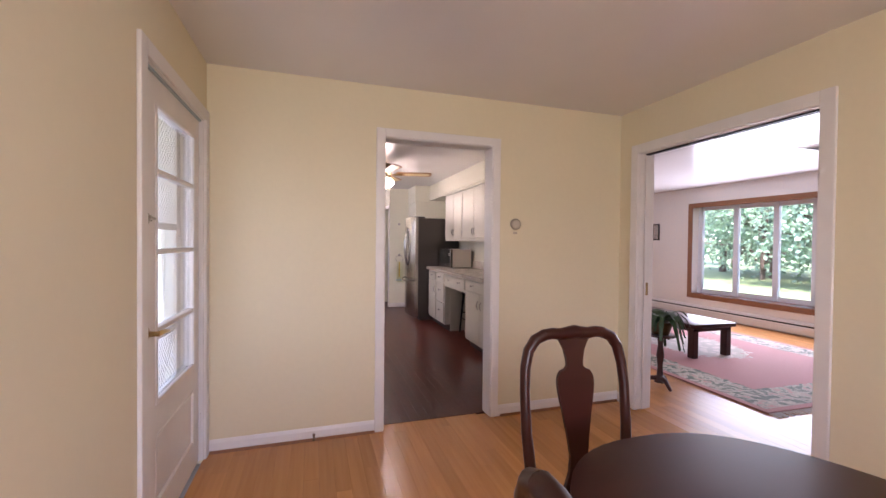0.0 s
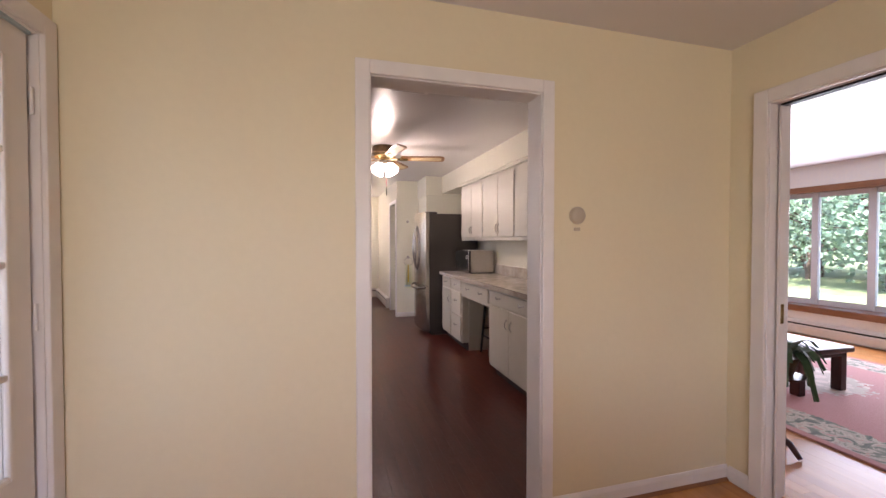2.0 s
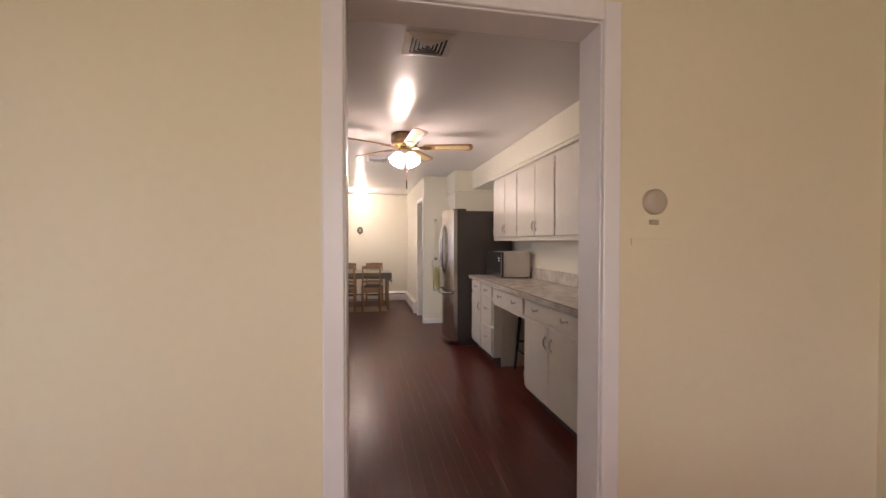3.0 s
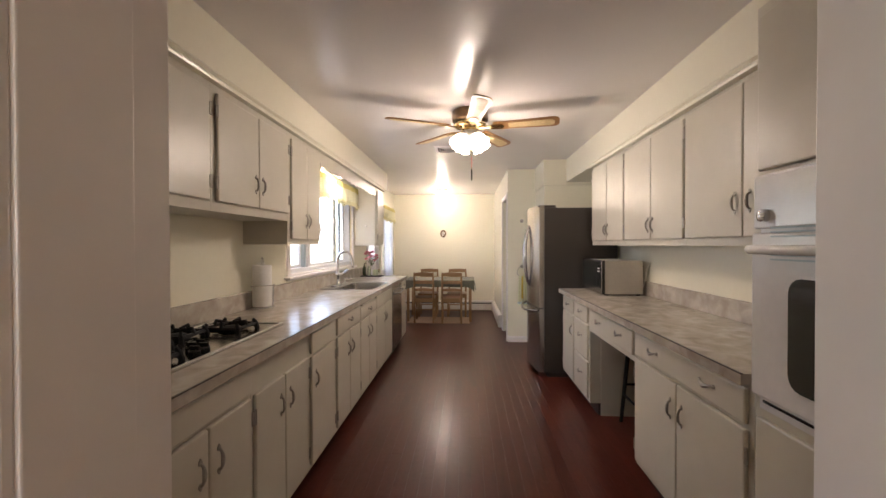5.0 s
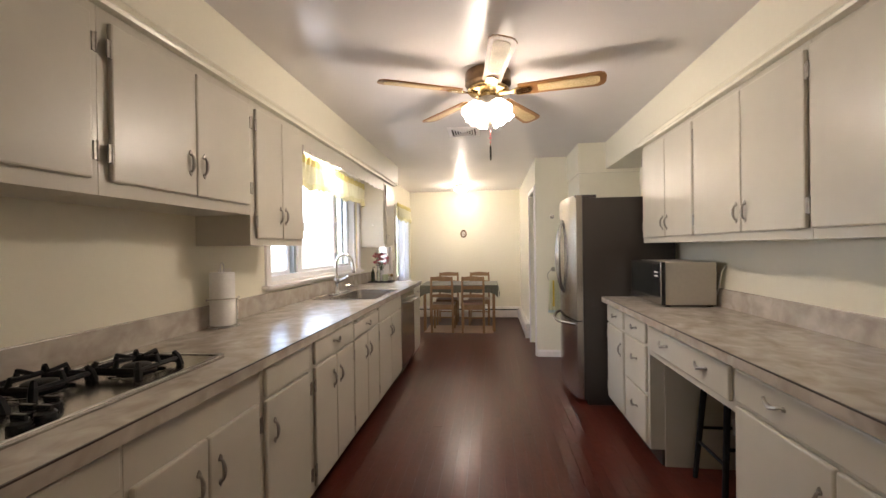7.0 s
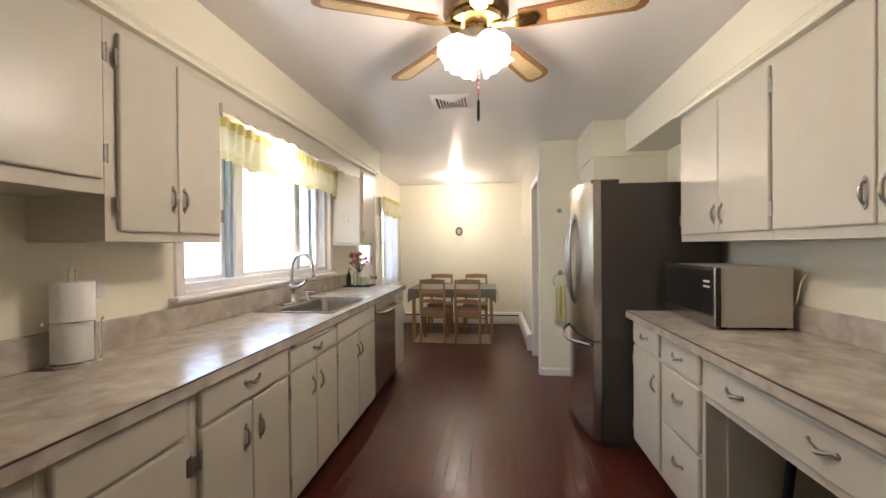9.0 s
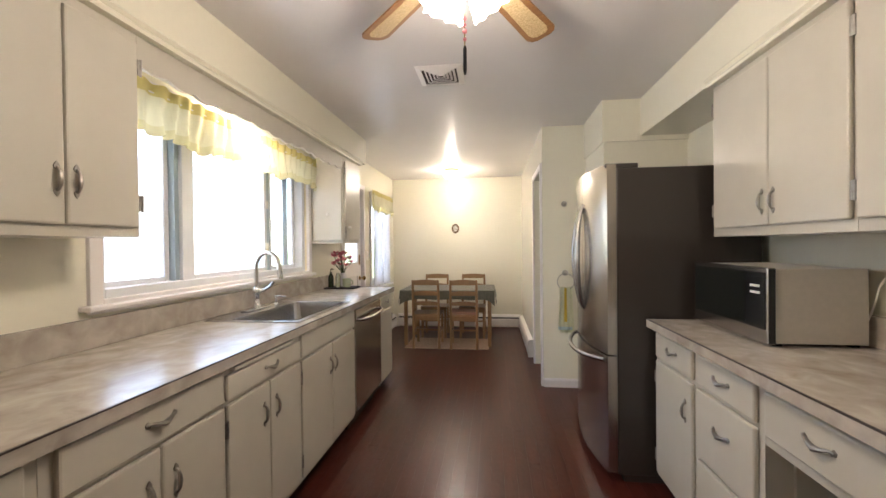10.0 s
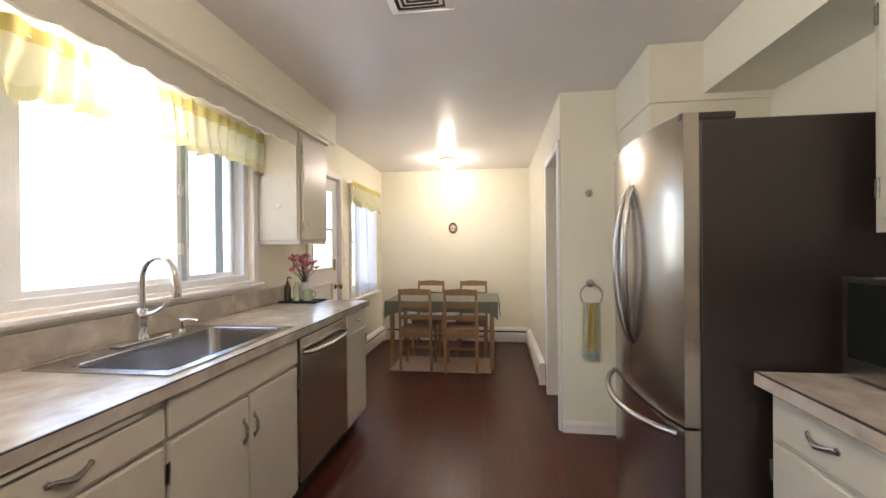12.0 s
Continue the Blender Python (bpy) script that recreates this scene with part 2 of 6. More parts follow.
def rug_material():
    """A pink wool field with a pale medallion and dark floral borders, in the rug's own metres."""
    mat = shader("rug_wool", (0.52, 0.26, 0.245), 0.8, second=(0.44, 0.205, 0.195), scale=70, bump=0.5, bump_scale=260)
    nt = mat.node_tree
    n, l = nt.nodes, nt.links
    b = n["Principled BSDF"]
    field = b.inputs["Base Color"].links[0].from_socket
    co = n.new("ShaderNodeTexCoord")
    sep = n.new("ShaderNodeSeparateXYZ")
    l.new(co.outputs["Object"], sep.inputs["Vector"])

    def calc(op, a, c=None):
        m = n.new("ShaderNodeMath")
        m.operation = op
        for i, v in enumerate((a, c)):
            if v is None:
                continue
            if isinstance(v, (int, float)):
                m.inputs[i].default_value = v
            else:
                l.new(v, m.inputs[i])
        return m.outputs["Value"]

    ax, ay = calc("ABSOLUTE", sep.outputs["X"]), calc("ABSOLUTE", sep.outputs["Y"])
    edge = calc("MINIMUM", calc("SUBTRACT", 1.30, ax), calc("SUBTRACT", 1.90, ay))
    vor = n.new("ShaderNodeTexVoronoi")
    vor.inputs["Scale"].default_value = 9.0
    l.new(co.outputs["Object"], vor.inputs["Vector"])
    curl = n.new("ShaderNodeTexNoise")
    curl.inputs["Scale"].default_value, curl.inputs["Detail"].default_value, curl.inputs["Distortion"].default_value = 9.0, 3.0, 1.6
    l.new(co.outputs["Object"], curl.inputs["Vector"])
    flower = n.new("ShaderNodeValToRGB")
    cr = flower.color_ramp
    cr.elements[0].position, cr.elements[0].color = 0.36, (0.13, 0.15, 0.13, 1)
    cr.elements[1].position, cr.elements[1].color = 0.66, (0.56, 0.30, 0.27, 1)
    for p, q in ((0.46, (0.24, 0.25, 0.20, 1)), (0.52, (0.58, 0.50, 0.42, 1)), (0.58, (0.42, 0.38, 0.31, 1))):
        cr.elements.new(p).color = q
    l.new(curl.outputs["Fac"], flower.inputs["Fac"])
    wobble = calc("MULTIPLY", curl.outputs["Fac"], 0.10)
    band = calc("MULTIPLY", calc("GREATER_THAN", edge, 0.06), calc("LESS_THAN", calc("ADD", edge, wobble), 0.46))
    r2 = calc("SQRT", calc("ADD", calc("POWER", calc("DIVIDE", sep.outputs["X"], 0.75), 2.0), calc("POWER", calc("DIVIDE", sep.outputs["Y"], 1.0), 2.0)))
    wob = calc("ADD", r2, calc("MULTIPLY", curl.outputs["Fac"], 0.5))
    medal = calc("LESS_THAN", wob, 0.92)
    pale = n.new("ShaderNodeMix")
    pale.data_type = "RGBA"
    pale.inputs["A"].default_value = (0.62, 0.52, 0.46, 1)
    l.new(calc("MULTIPLY", calc("GREATER_THAN", vor.outputs["Distance"], 0.42), 0.6), pale.inputs["Factor"])
    pale.inputs["B"].default_value = (0.40, 0.36, 0.30, 1)
    cur = field
    for fac, col in ((medal, pale.outputs["Result"]), (band, flower.outputs["Color"])):
        mx = n.new("ShaderNodeMix")
        mx.data_type = "RGBA"
        l.new(fac, mx.inputs["Factor"])
        l.new(cur, mx.inputs["A"])
        l.new(col, mx.inputs["B"])
        cur = mx.outputs["Result"]
    l.new(cur, b.inputs["Base Color"])
    return mat


M["rug"] = rug_material()

# ---- mesh tools ----
AT = {}


def thing(name, at, label, category, group="", kind=""):
    ob = new(name)
    ob.empty_display_size = 0.1
    ob.location = at
    AT[ob] = Vector(at)
    return tagged(ob, label, category, group, kind)


def mesh_of(name, bm, mat, smooth=False):
    bmesh.ops.recalc_face_normals(bm, faces=bm.faces)
    if smooth:
        for f in bm.faces:
            f.smooth = True
    me = bpy.data.meshes.new(name)
    bm.to_mesh(me)
    bm.free()
    me.materials.append(mat)
    if smooth:
        me.set_sharp_from_angle(angle=radians(40))
    return me


def part(name, bm, mat, parent, label="", smooth=False):
    """Links a bmesh, drawn in the world's metres, as one mesh under a thing or a part."""
    at = AT[parent]
    bmesh.ops.translate(bm, verts=bm.verts, vec=-at)
    ob = new(name, mesh_of(name, bm, mat, smooth))
    ob.parent = parent
    AT[ob] = at
    return tagged(ob, label)


def piece(name, me, parent, m):
    """An object on a shared mesh, at a pose in the world."""
    ob = new(name, me)
    ob.parent = parent
    ob.matrix_basis = Matrix.Translation(-AT[parent]) @ m
    AT[ob] = AT[parent]
    return ob


def whole(name, bm, mat, label, category, kind="", group="", smooth=False):
    """A thing of one mesh, with its origin at the middle of its foot."""
    lo = Vector([min(v.co[i] for v in bm.verts) for i in range(3)])
    hi = Vector([max(v.co[i] for v in bm.verts) for i in range(3)])
    at = Vector(((lo.x + hi.x) / 2, (lo.y + hi.y) / 2, lo.z))
    bmesh.ops.translate(bm, verts=bm.verts, vec=-at)
    ob = new(name, mesh_of(name, bm, mat, smooth))
    ob.location = at
    AT[ob] = at
    return tagged(ob, label, category, group, kind)


def box(bm, x0, y0, z0, x1, y1, z1, bevel=0.0, seg=2):
    r = bmesh.ops.create_cube(bm, size=1)["verts"]
    for v in r:
        v.co = Vector(((x0 + x1) / 2 + v.co.x * (x1 - x0), (y0 + y1) / 2 + v.co.y * (y1 - y0), (z0 + z1) / 2 + v.co.z * (z1 - z0)))
    if bevel:
        es = {e for v in r for e in v.link_edges}
        bmesh.ops.bevel(bm, geom=list(es), offset=bevel, segments=seg, affect="EDGES", profile=0.5)
    return bm


def boxed(*a, bevel=0.0, seg=2):
    return box(bmesh.new(), *a, bevel=bevel, seg=seg)


def lathe(bm, x, y, profile, steps=24, axis="z", z=0.0):
    """Turns (radius, height) pairs about an axis through (x, y, z)."""
    rings = []
    for r, h in profile:
        ring = []
        for i in range(steps):
            a = 2 * math.pi * i / steps
            c, s = max(r, 1e-4) * math.cos(a), max(r, 1e-4) * math.sin(a)
            co = {"z": (x + c, y + s, z + h), "x": (x + h, y + c, z + s), "y": (x + c, y + h, z + s)}[axis]
            ring.append(bm.verts.new(co))
        rings.append(ring)
    for a, b in zip(rings, rings[1:]):
        for i in range(steps):
            bm.faces.new((a[i], a[(i + 1) % steps], b[(i + 1) % steps], b[i]))
    bm.faces.new(rings[0]), bm.faces.new(rings[-1])
    return bm


def tube(bm, pts, radius, steps=10, flat=1.0):
    """A round bar along points; radius may be one number or one for each point."""
    pts = [Vector(p) for p in pts]
    radii = radius if isinstance(radius, (list, tuple)) else [radius] * len(pts)
    rings, up = [], None
    for i, p in enumerate(pts):
        d = (pts[min(i + 1, len(pts) - 1)] - pts[max(i - 1, 0)]).normalized()
        if up is None:
            up = Vector((0, 0, 1)) if abs(d.z) < 0.9 else Vector((1, 0, 0))
        side = d.cross(up).normalized()
        up = side.cross(d).normalized()
        rings.append([bm.verts.new(p + (side * math.cos(2 * math.pi * k / steps) + up * math.sin(2 * math.pi * k / steps) * flat) * radii[i]) for k in range(steps)])
    for a, b in zip(rings, rings[1:]):
        for k in range(steps):
            bm.faces.new((a[k], a[(k + 1) % steps], b[(k + 1) % steps], b[k]))
    bm.faces.new(rings[0]), bm.faces.new(rings[-1])
    return bm


def prism(bm, outline, axis, d0, d1):
    """Extrudes a closed outline of (a, b) pairs along an axis."""
    def co(a, b, d):
        return {"x": (d, a, b), "y": (a, d, b), "z": (a, b, d)}[axis]
    lo = [bm.verts.new(co(a, b, d0)) for a, b in outline]
    hi = [bm.verts.new(co(a, b, d1)) for a, b in outline]
    k = len(outline)
    for i in range(k):
        bm.faces.new((lo[i], lo[(i + 1) % k], hi[(i + 1) % k], hi[i]))
    bm.faces.new(lo), bm.faces.new(hi)
    return bm


def plate(axis, d0, d1, a0, a1, b0, b1, holes=()):
    """A slab from d0 to d1 along an axis, with rectangular holes (a0, a1, b0, b1) through it."""
    ca = sorted({a0, a1, *[min(max(v, a0), a1) for h in holes for v in h[:2]]})
    cb = sorted({b0, b1, *[min(max(v, b0), b1) for h in holes for v in h[2:]]})
    bm, cache = bmesh.new(), {}

    def vert(a, b, d):
        co = {"x": (d, a, b), "y": (a, d, b), "z": (a, b, d)}[axis]
        if co not in cache:
            cache[co] = bm.verts.new(co)
        return cache[co]

    def solid(i, j):
        if not (0 <= i < len(ca) - 1 and 0 <= j < len(cb) - 1):
            return False
        a, b = (ca[i] + ca[i + 1]) / 2, (cb[j] + cb[j + 1]) / 2
        return not any(h[0] < a < h[1] and h[2] < b < h[3] for h in holes)

    for i in range(len(ca) - 1):
        for j in range(len(cb) - 1):
            if not solid(i, j):
                continue
            A, B, C, D = (ca[i], cb[j]), (ca[i + 1], cb[j]), (ca[i + 1], cb[j + 1]), (ca[i], cb[j + 1])
            for d in (d0, d1):
                bm.faces.new([vert(*p, d) for p in (A, B, C, D)])
            for (p, q), (di, dj) in (((A, B), (0, -1)), ((B, C), (1, 0)), ((C, D), (0, 1)), ((D, A), (-1, 0))):
                if not solid(i + di, j + dj):
                    bm.faces.new([vert(*p, d0), vert(*q, d0), vert(*q, d1), vert(*p, d1)])
    return bm


# ---- the house: walls, floors, ceiling ----
X0, X1, H = 0.22, 3.32, 2.42
DOOR_Y = (3.18, 3.31)
S = "structure"
whole("wall_west", plate("x", 0.06, X0, -1.9, 11.42, -0.02, H, [(2.205, 3.105, -1, 2.05), (6.22, 8.15, 1.105, 2.08), (9.00, 9.70, -1, 2.04), (10.04, 10.93, 0.80, 2.00)]),
      M["wall_tan"], "pale yellow painted plaster wall with windows and doors", "wall", S)
whole("wall_door", plate("y", *DOOR_Y, X0, 3.33, 0, H, [(1.325, 2.145, -1, 2.065)]), M["wall_tan"], "pale yellow painted wall with a doorway to the kitchen", "wall", S)
whole("wall_door_inner", boxed(X0 + 0.004, 3.31, 0, 1.326, 3.376, H), M["trim"], "white painted wall return beside the cabinets", "wall", S)
whole("wall_east", plate("x", 3.33, 3.46, -1.9, 11.42, 0, H, [(1.75, 2.97, -1, 2.06)]), M["wall_tan"], "pale yellow painted wall with a wide cased opening", "wall", S)
# The hole in this unseen wall is added for the dining fill.
whole("wall_south", plate("y", -1.92, -1.8, X0, 3.33, 0, H, [(0.32, 1.92, 0.75, 2.1)]), M["wall_tan"], "unseen pale yellow painted wall with an added window", "wall", S)
whole("wall_north", boxed(X0, 11.30, 0, 3.33, 11.42, H), M["wall_cream"], "pale yellow end wall of the breakfast corner", "wall", S)
whole("wall_passage", plate("x", 2.325, 2.41, 8.565, 11.30, 0, H, [(8.64, 9.30, -1, 2.03)]), M["wall_cream"], "pale yellow wall with a passage opening", "wall", S)
whole("wall_pier", boxed(2.41, 8.565, 0, 3.33, 8.70, H), M["wall_cream"], "pale cream wall end beside the refrigerator", "wall", S)
whole("wall_pantry", boxed(2.715, 7.95, 0, 3.33, 8.565, 2.105), M["wall_cream"], "pale cream boxed-out wall beside the refrigerator", "wall", S)
whole("wall_lining", boxed(3.318, 3.31, 0, 3.33, 8.565, H), M["wall_cream"], "pale cream kitchen wall above the worktop", "wall", S)
whole("wall_lining_west", plate("x", X0, X0 + 0.004, 3.31, 11.30, 0, H, [(6.22, 8.15, 1.105, 2.08), (9.00, 9.70, -1, 2.04), (10.04, 10.93, 0.80, 2.00)]),
      M["wall_cream"], "pale cream kitchen wall above the worktop", "wall", S)
whole("wall_hall", boxed(3.30, 8.70, 0, 3.318, 11.30, H), M["wall_hall"], "pale wall of the passage", "wall", S)
whole("wall_living_east", plate("x", 7.75, 7.90, -1.9, 8.62, 0, H, [(3.25, 6.30, 0.42, 2.06)]), M["wall_white"], "off-white living room wall with a bow window", "wall", S)
whole("wall_living_north", boxed(3.46, 8.5, 0, 7.75, 8.62, H), M["wall_white"], "off-white living room wall", "wall", S)
whole("wall_living_south", boxed(3.46, -1.92, 0, 7.75, -1.8, H), M["wall_white"], "off-white living room wall", "wall", S)
whole("wall_living_west", plate("x", 3.46, 3.464, -1.8, 8.5, 0, H, [(1.75, 2.97, -1, 2.06)]), M["wall_white"], "off-white living room wall", "wall", S)
whole("ceiling", boxed(0.06, -1.92, H, 8.4, 11.42, H + 0.12), M["ceiling"], "glossy white painted ceiling", "ceiling", S)
soffit_w = whole("soffit_west", boxed(X0 + 0.004, 3.376, 2.17, 0.572, 8.78, H), M["wall_cream"], "cream boxed soffit above the wall cabinets", "soffit", S)
soffit_e = whole("soffit_east", boxed(2.978, 3.31, 2.14, 3.318, 7.93, H), M["wall_cream"], "cream boxed soffit above the wall cabinets", "soffit", S)
whole("soffit_pantry", boxed(2.70, 7.93, 2.105, 3.318, 8.565, H), M["wall_cream"], "cream boxed soffit above the refrigerator", "soffit", S)
for nm, x, y0, y1, z, d in (("trim_soffit", 0.556, 3.376, 8.66, 2.138, 1), ("trim_soffit", 2.981, 4.25, 6.97, 2.125, -1)):
    bm = bmesh.new()
    prism(bm, [(x - 0.026 * d, z), (x + 0.012 * d, z), (x + 0.016 * d, z + 0.012), (x + 0.010 * d, z + 0.022), (x + 0.022 * d, z + 0.036), (x + 0.018 * d, z + 0.046), (x - 0.026 * d, z + 0.046)], "y", y0, y1)
    whole(nm, bm, M["wall_cream"], "cream painted moulding under the soffit", "moulding", S)


def casing(name, axis, d, inward, a0, a1, top, w, label, foot=0.0, mat="trim"):
    """A door's architrave on a wall face at d, with a rounded profile; three mitred-looking lengths in one piece."""
    t = 0.018 * inward
    bm = bmesh.new()
    for (p0, p1, q0, q1) in ((a0 - w, a0, foot, top + w), (a1, a1 + w, foot, top + w), (a0, a1, top, top + w)):
        if axis == "y":
            box(bm, p0, min(d, d + t), q0, p1, max(d, d + t), q1, 0.005)
        else:
            box(bm, min(d, d + t), p0, q0, max(d, d + t), p1, q1, 0.005)
    return whole(name, bm, M[mat], label, "door casing", S)


def jamb(name, axis, d0, d1, a0, a1, top, label, t=0.023):
    bm = bmesh.new()
    for (p0, p1, q0, q1) in ((a0, a0 + t, 0, top), (a1 - t, a1, 0, top), (a0 + t, a1 - t, top - t, top)):
        if axis == "y":
            box(bm, p0, d0, q0, p1, d1, q1, 0.002)
        else:
            box(bm, d0, p0, q0, d1, p1, q1, 0.002)
    return whole(name, bm, M["trim"], label, "door jamb", S)


jamb("jamb_kitchen", "y", DOOR_Y[0] - 0.002, DOOR_Y[1] + 0.002, 1.307, 2.163, 2.083, "white painted doorway lining")
casing("trim_kitchen_door", "y", DOOR_Y[0], -1, 1.325, 2.145, 2.065, 0.062, "white painted casing round the kitchen doorway")
jamb("jamb_living", "x", 3.328, 3.466, 1.732, 2.988, 2.078, "white painted lining of a pocket door opening")
casing("trim_living", "x", 3.33, -1, 1.75, 2.97, 2.06, 0.072, "white painted casing round the living room opening")
casing("trim_living_inner", "x", 3.464, 1, 1.75, 2.97, 2.06, 0.07, "white painted casing round the living room opening")
casing("trim_patio", "x", X0, 1, 2.205, 3.105, 2.05, 0.068, "white painted casing round the patio door")
casing("trim_passage", "x", 2.325, -1, 8.64, 9.30, 2.03, 0.06, "white painted casing round the passage opening")
casing("trim_back_door", "x", X0 + 0.004, 1, 9.00, 9.70, 2.04, 0.06, "white painted casing round the back door")
jamb("jamb_patio", "x", 0.06, X0 + 0.002, 2.187, 3.123, 2.068, "white painted lining of the patio doorway")
jamb("jamb_back", "x", 0.06, X0 + 0.006, 8.982, 9.718, 2.058, "white painted lining of the back doorway")
whole("pocket_track", boxed(3.375, 1.77, 2.046, 3.415, 2.95, 2.060), M["iron"], "dark metal track in the head of the pocket door opening", "door track")
bm = boxed(3.372, 2.942, 0.012, 3.418, 2.954, 2.045, bevel=0.002)
pd = thing("pocket_door", (3.395, 2.948, 0), "white painted pocket door slid open into the wall", "door")
part("leaf", bm, M["trim"], pd)
part("edge_pull", boxed(3.385, 2.938, 0.93, 3.405, 2.9425, 1.03, bevel=0.002), M["brass"], pd, "small dark metal edge pull")


def baseboard(axis, d, inward, a0, a1, label, h=0.085, name="baseboard", mat="trim"):
    t = 0.014 * inward
    o = [(0, 0), (t, 0), (t, h - 0.02), (t * 0.55, h - 0.006), (t * 0.3, h), (0, h)]
    bm = bmesh.new()
    if axis == "y":
        prism(bm, [(d + p, q) for p, q in o], "x", a0, a1)
    else:
        prism(bm, [(d + p, q) for p, q in o], "y", a0, a1)
    return whole(name, bm, M[mat], label, "baseboard", S)


def shoe(axis, d, inward, a0, a1):
    t = 0.014 * inward
    bm = bmesh.new()
    o = [(d + t, 0), (d + 2.2 * t, 0), (d + 2.1 * t, 0.008), (d + 1.6 * t, 0.015), (d + t, 0.018)]
    prism(bm, o, "x" if axis == "y" else "y", a0, a1)
    return whole("trim_shoe", bm, M["oak_trim"], "stained wooden shoe moulding at the floor", "moulding", S)


WB = "white painted wooden baseboard"
for a0, a1 in ((X0, 1.263), (2.207, 3.33)):
    baseboard("y", DOOR_Y[0], -1, a0, a1, WB)
    shoe("y", DOOR_Y[0], -1, a0 + 0.02, a1)
for a0, a1 in ((2.962, 3.16), (-1.8, 1.678)):
    baseboard("x", 3.33, -1, a0, a1, WB)
baseboard("x", X0, 1, -1.8, 2.137, WB)
baseboard("y", 8.565, -1, 2.325, 3.3, WB)

# ---- windows and glazed doors ----
def pane(name, parent, *b):
    ob = part(name, boxed(*b), M["glass"], parent, "clear glass pane")
    ob.visible_shadow = False
    return ob


def bars(bm, axis, d0, d1, a0, a1, b0, b1, w, bev=0.004):
    """A rectangular frame of width w in the plane across an axis."""
    for p0, p1, q0, q1 in ((a0, a0 + w, b0, b1), (a1 - w, a1, b0, b1), (a0 + w, a1 - w, b0, b0 + w), (a0 + w, a1 - w, b1 - w, b1)):
        if axis == "x":
            box(bm, d0, p0, q0, d1, p1, q1, bev)
        else:
            box(bm, p0, d0, q0, p1, d1, q1, bev)
    return bm


win = thing("window_1", (0.16, 7.17, 1.14), "white vinyl sliding window above the kitchen sink", "window", kind=S)
part("window_frame", bars(bmesh.new(), "x", 0.08, 0.20, 6.22, 8.15, 1.105, 2.08, 0.05), M["vinyl"], win)
bm = bars(bmesh.new(), "x", X0 - 0.004, X0 + 0.022, 6.165, 8.205, 1.060, 2.135, 0.058)
part("window_casing", bm, M["trim"], win, "white painted wooden casing")
part("window_sill", boxed(X0, 6.13, 1.075, X0 + 0.06, 8.212, 1.098, bevel=0.006), M["trim"], win)
for a0, a1, d in ((6.272, 6.70, 0.10), (6.815, 7.598, 0.135), (7.655, 8.098, 0.10)):
    sash = part("sash", bars(bmesh.new(), "x", d, d + 0.032, a0, a1, 1.150, 2.028, 0.03), M["vinyl"], win)
    pane("pane", sash, d + 0.012, a0 + 0.028, 1.178, d + 0.018, a1 - 0.028, 2.0)
# Sash track strips carry their shade as a blue-grey colour.
for a in (6.702, 7.602):
    part("track", boxed(0.088, a, 1.152, 0.165, a + 0.030, 2.03), M["gasket"], win, "sash track, its shade put in as blue-grey")
part("mullion", boxed(0.09, 6.735, 1.152, 0.185, 6.813, 2.03, bevel=0.003), M["vinyl"], win)
part("mullion", boxed(0.09, 7.634, 1.152, 0.172, 7.653, 2.03, bevel=0.003), M["vinyl"], win)
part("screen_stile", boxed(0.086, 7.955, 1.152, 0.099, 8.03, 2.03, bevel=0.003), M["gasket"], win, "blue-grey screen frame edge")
for z in (1.30, 1.62):
    part("sash_latch", boxed(0.166, 7.575, z, 0.180, 7.60, z + 0.06, bevel=0.004), M["plastic"], win)

back_window = thing("window_2", (0.16, 10.485, 0.80), "white double-hung window behind sheer curtains", "window", kind=S)
part("window_frame", bars(bmesh.new(), "x", 0.08, 0.20, 10.04, 10.93, 0.80, 2.00, 0.04), M["trim"], back_window)
part("window_casing", bars(bmesh.new(), "x", X0 + 0.002, X0 + 0.024, 9.98, 10.99, 0.74, 2.06, 0.06), M["trim"], back_window)
part("window_sill", boxed(X0 + 0.004, 9.95, 0.73, X0 + 0.075, 11.02, 0.755, bevel=0.006), M["trim"], back_window)
for z0, z1, d in ((0.84, 1.42, 0.14), (1.38, 1.96, 0.105)):
    sash = part("sash", bars(bmesh.new(), "x", d, d + 0.03, 10.08, 10.89, z0, z1, 0.04), M["trim"], back_window)
    pane("pane", sash, d + 0.012, 10.12, z0 + 0.04, d + 0.018, 10.85, z1 - 0.04)


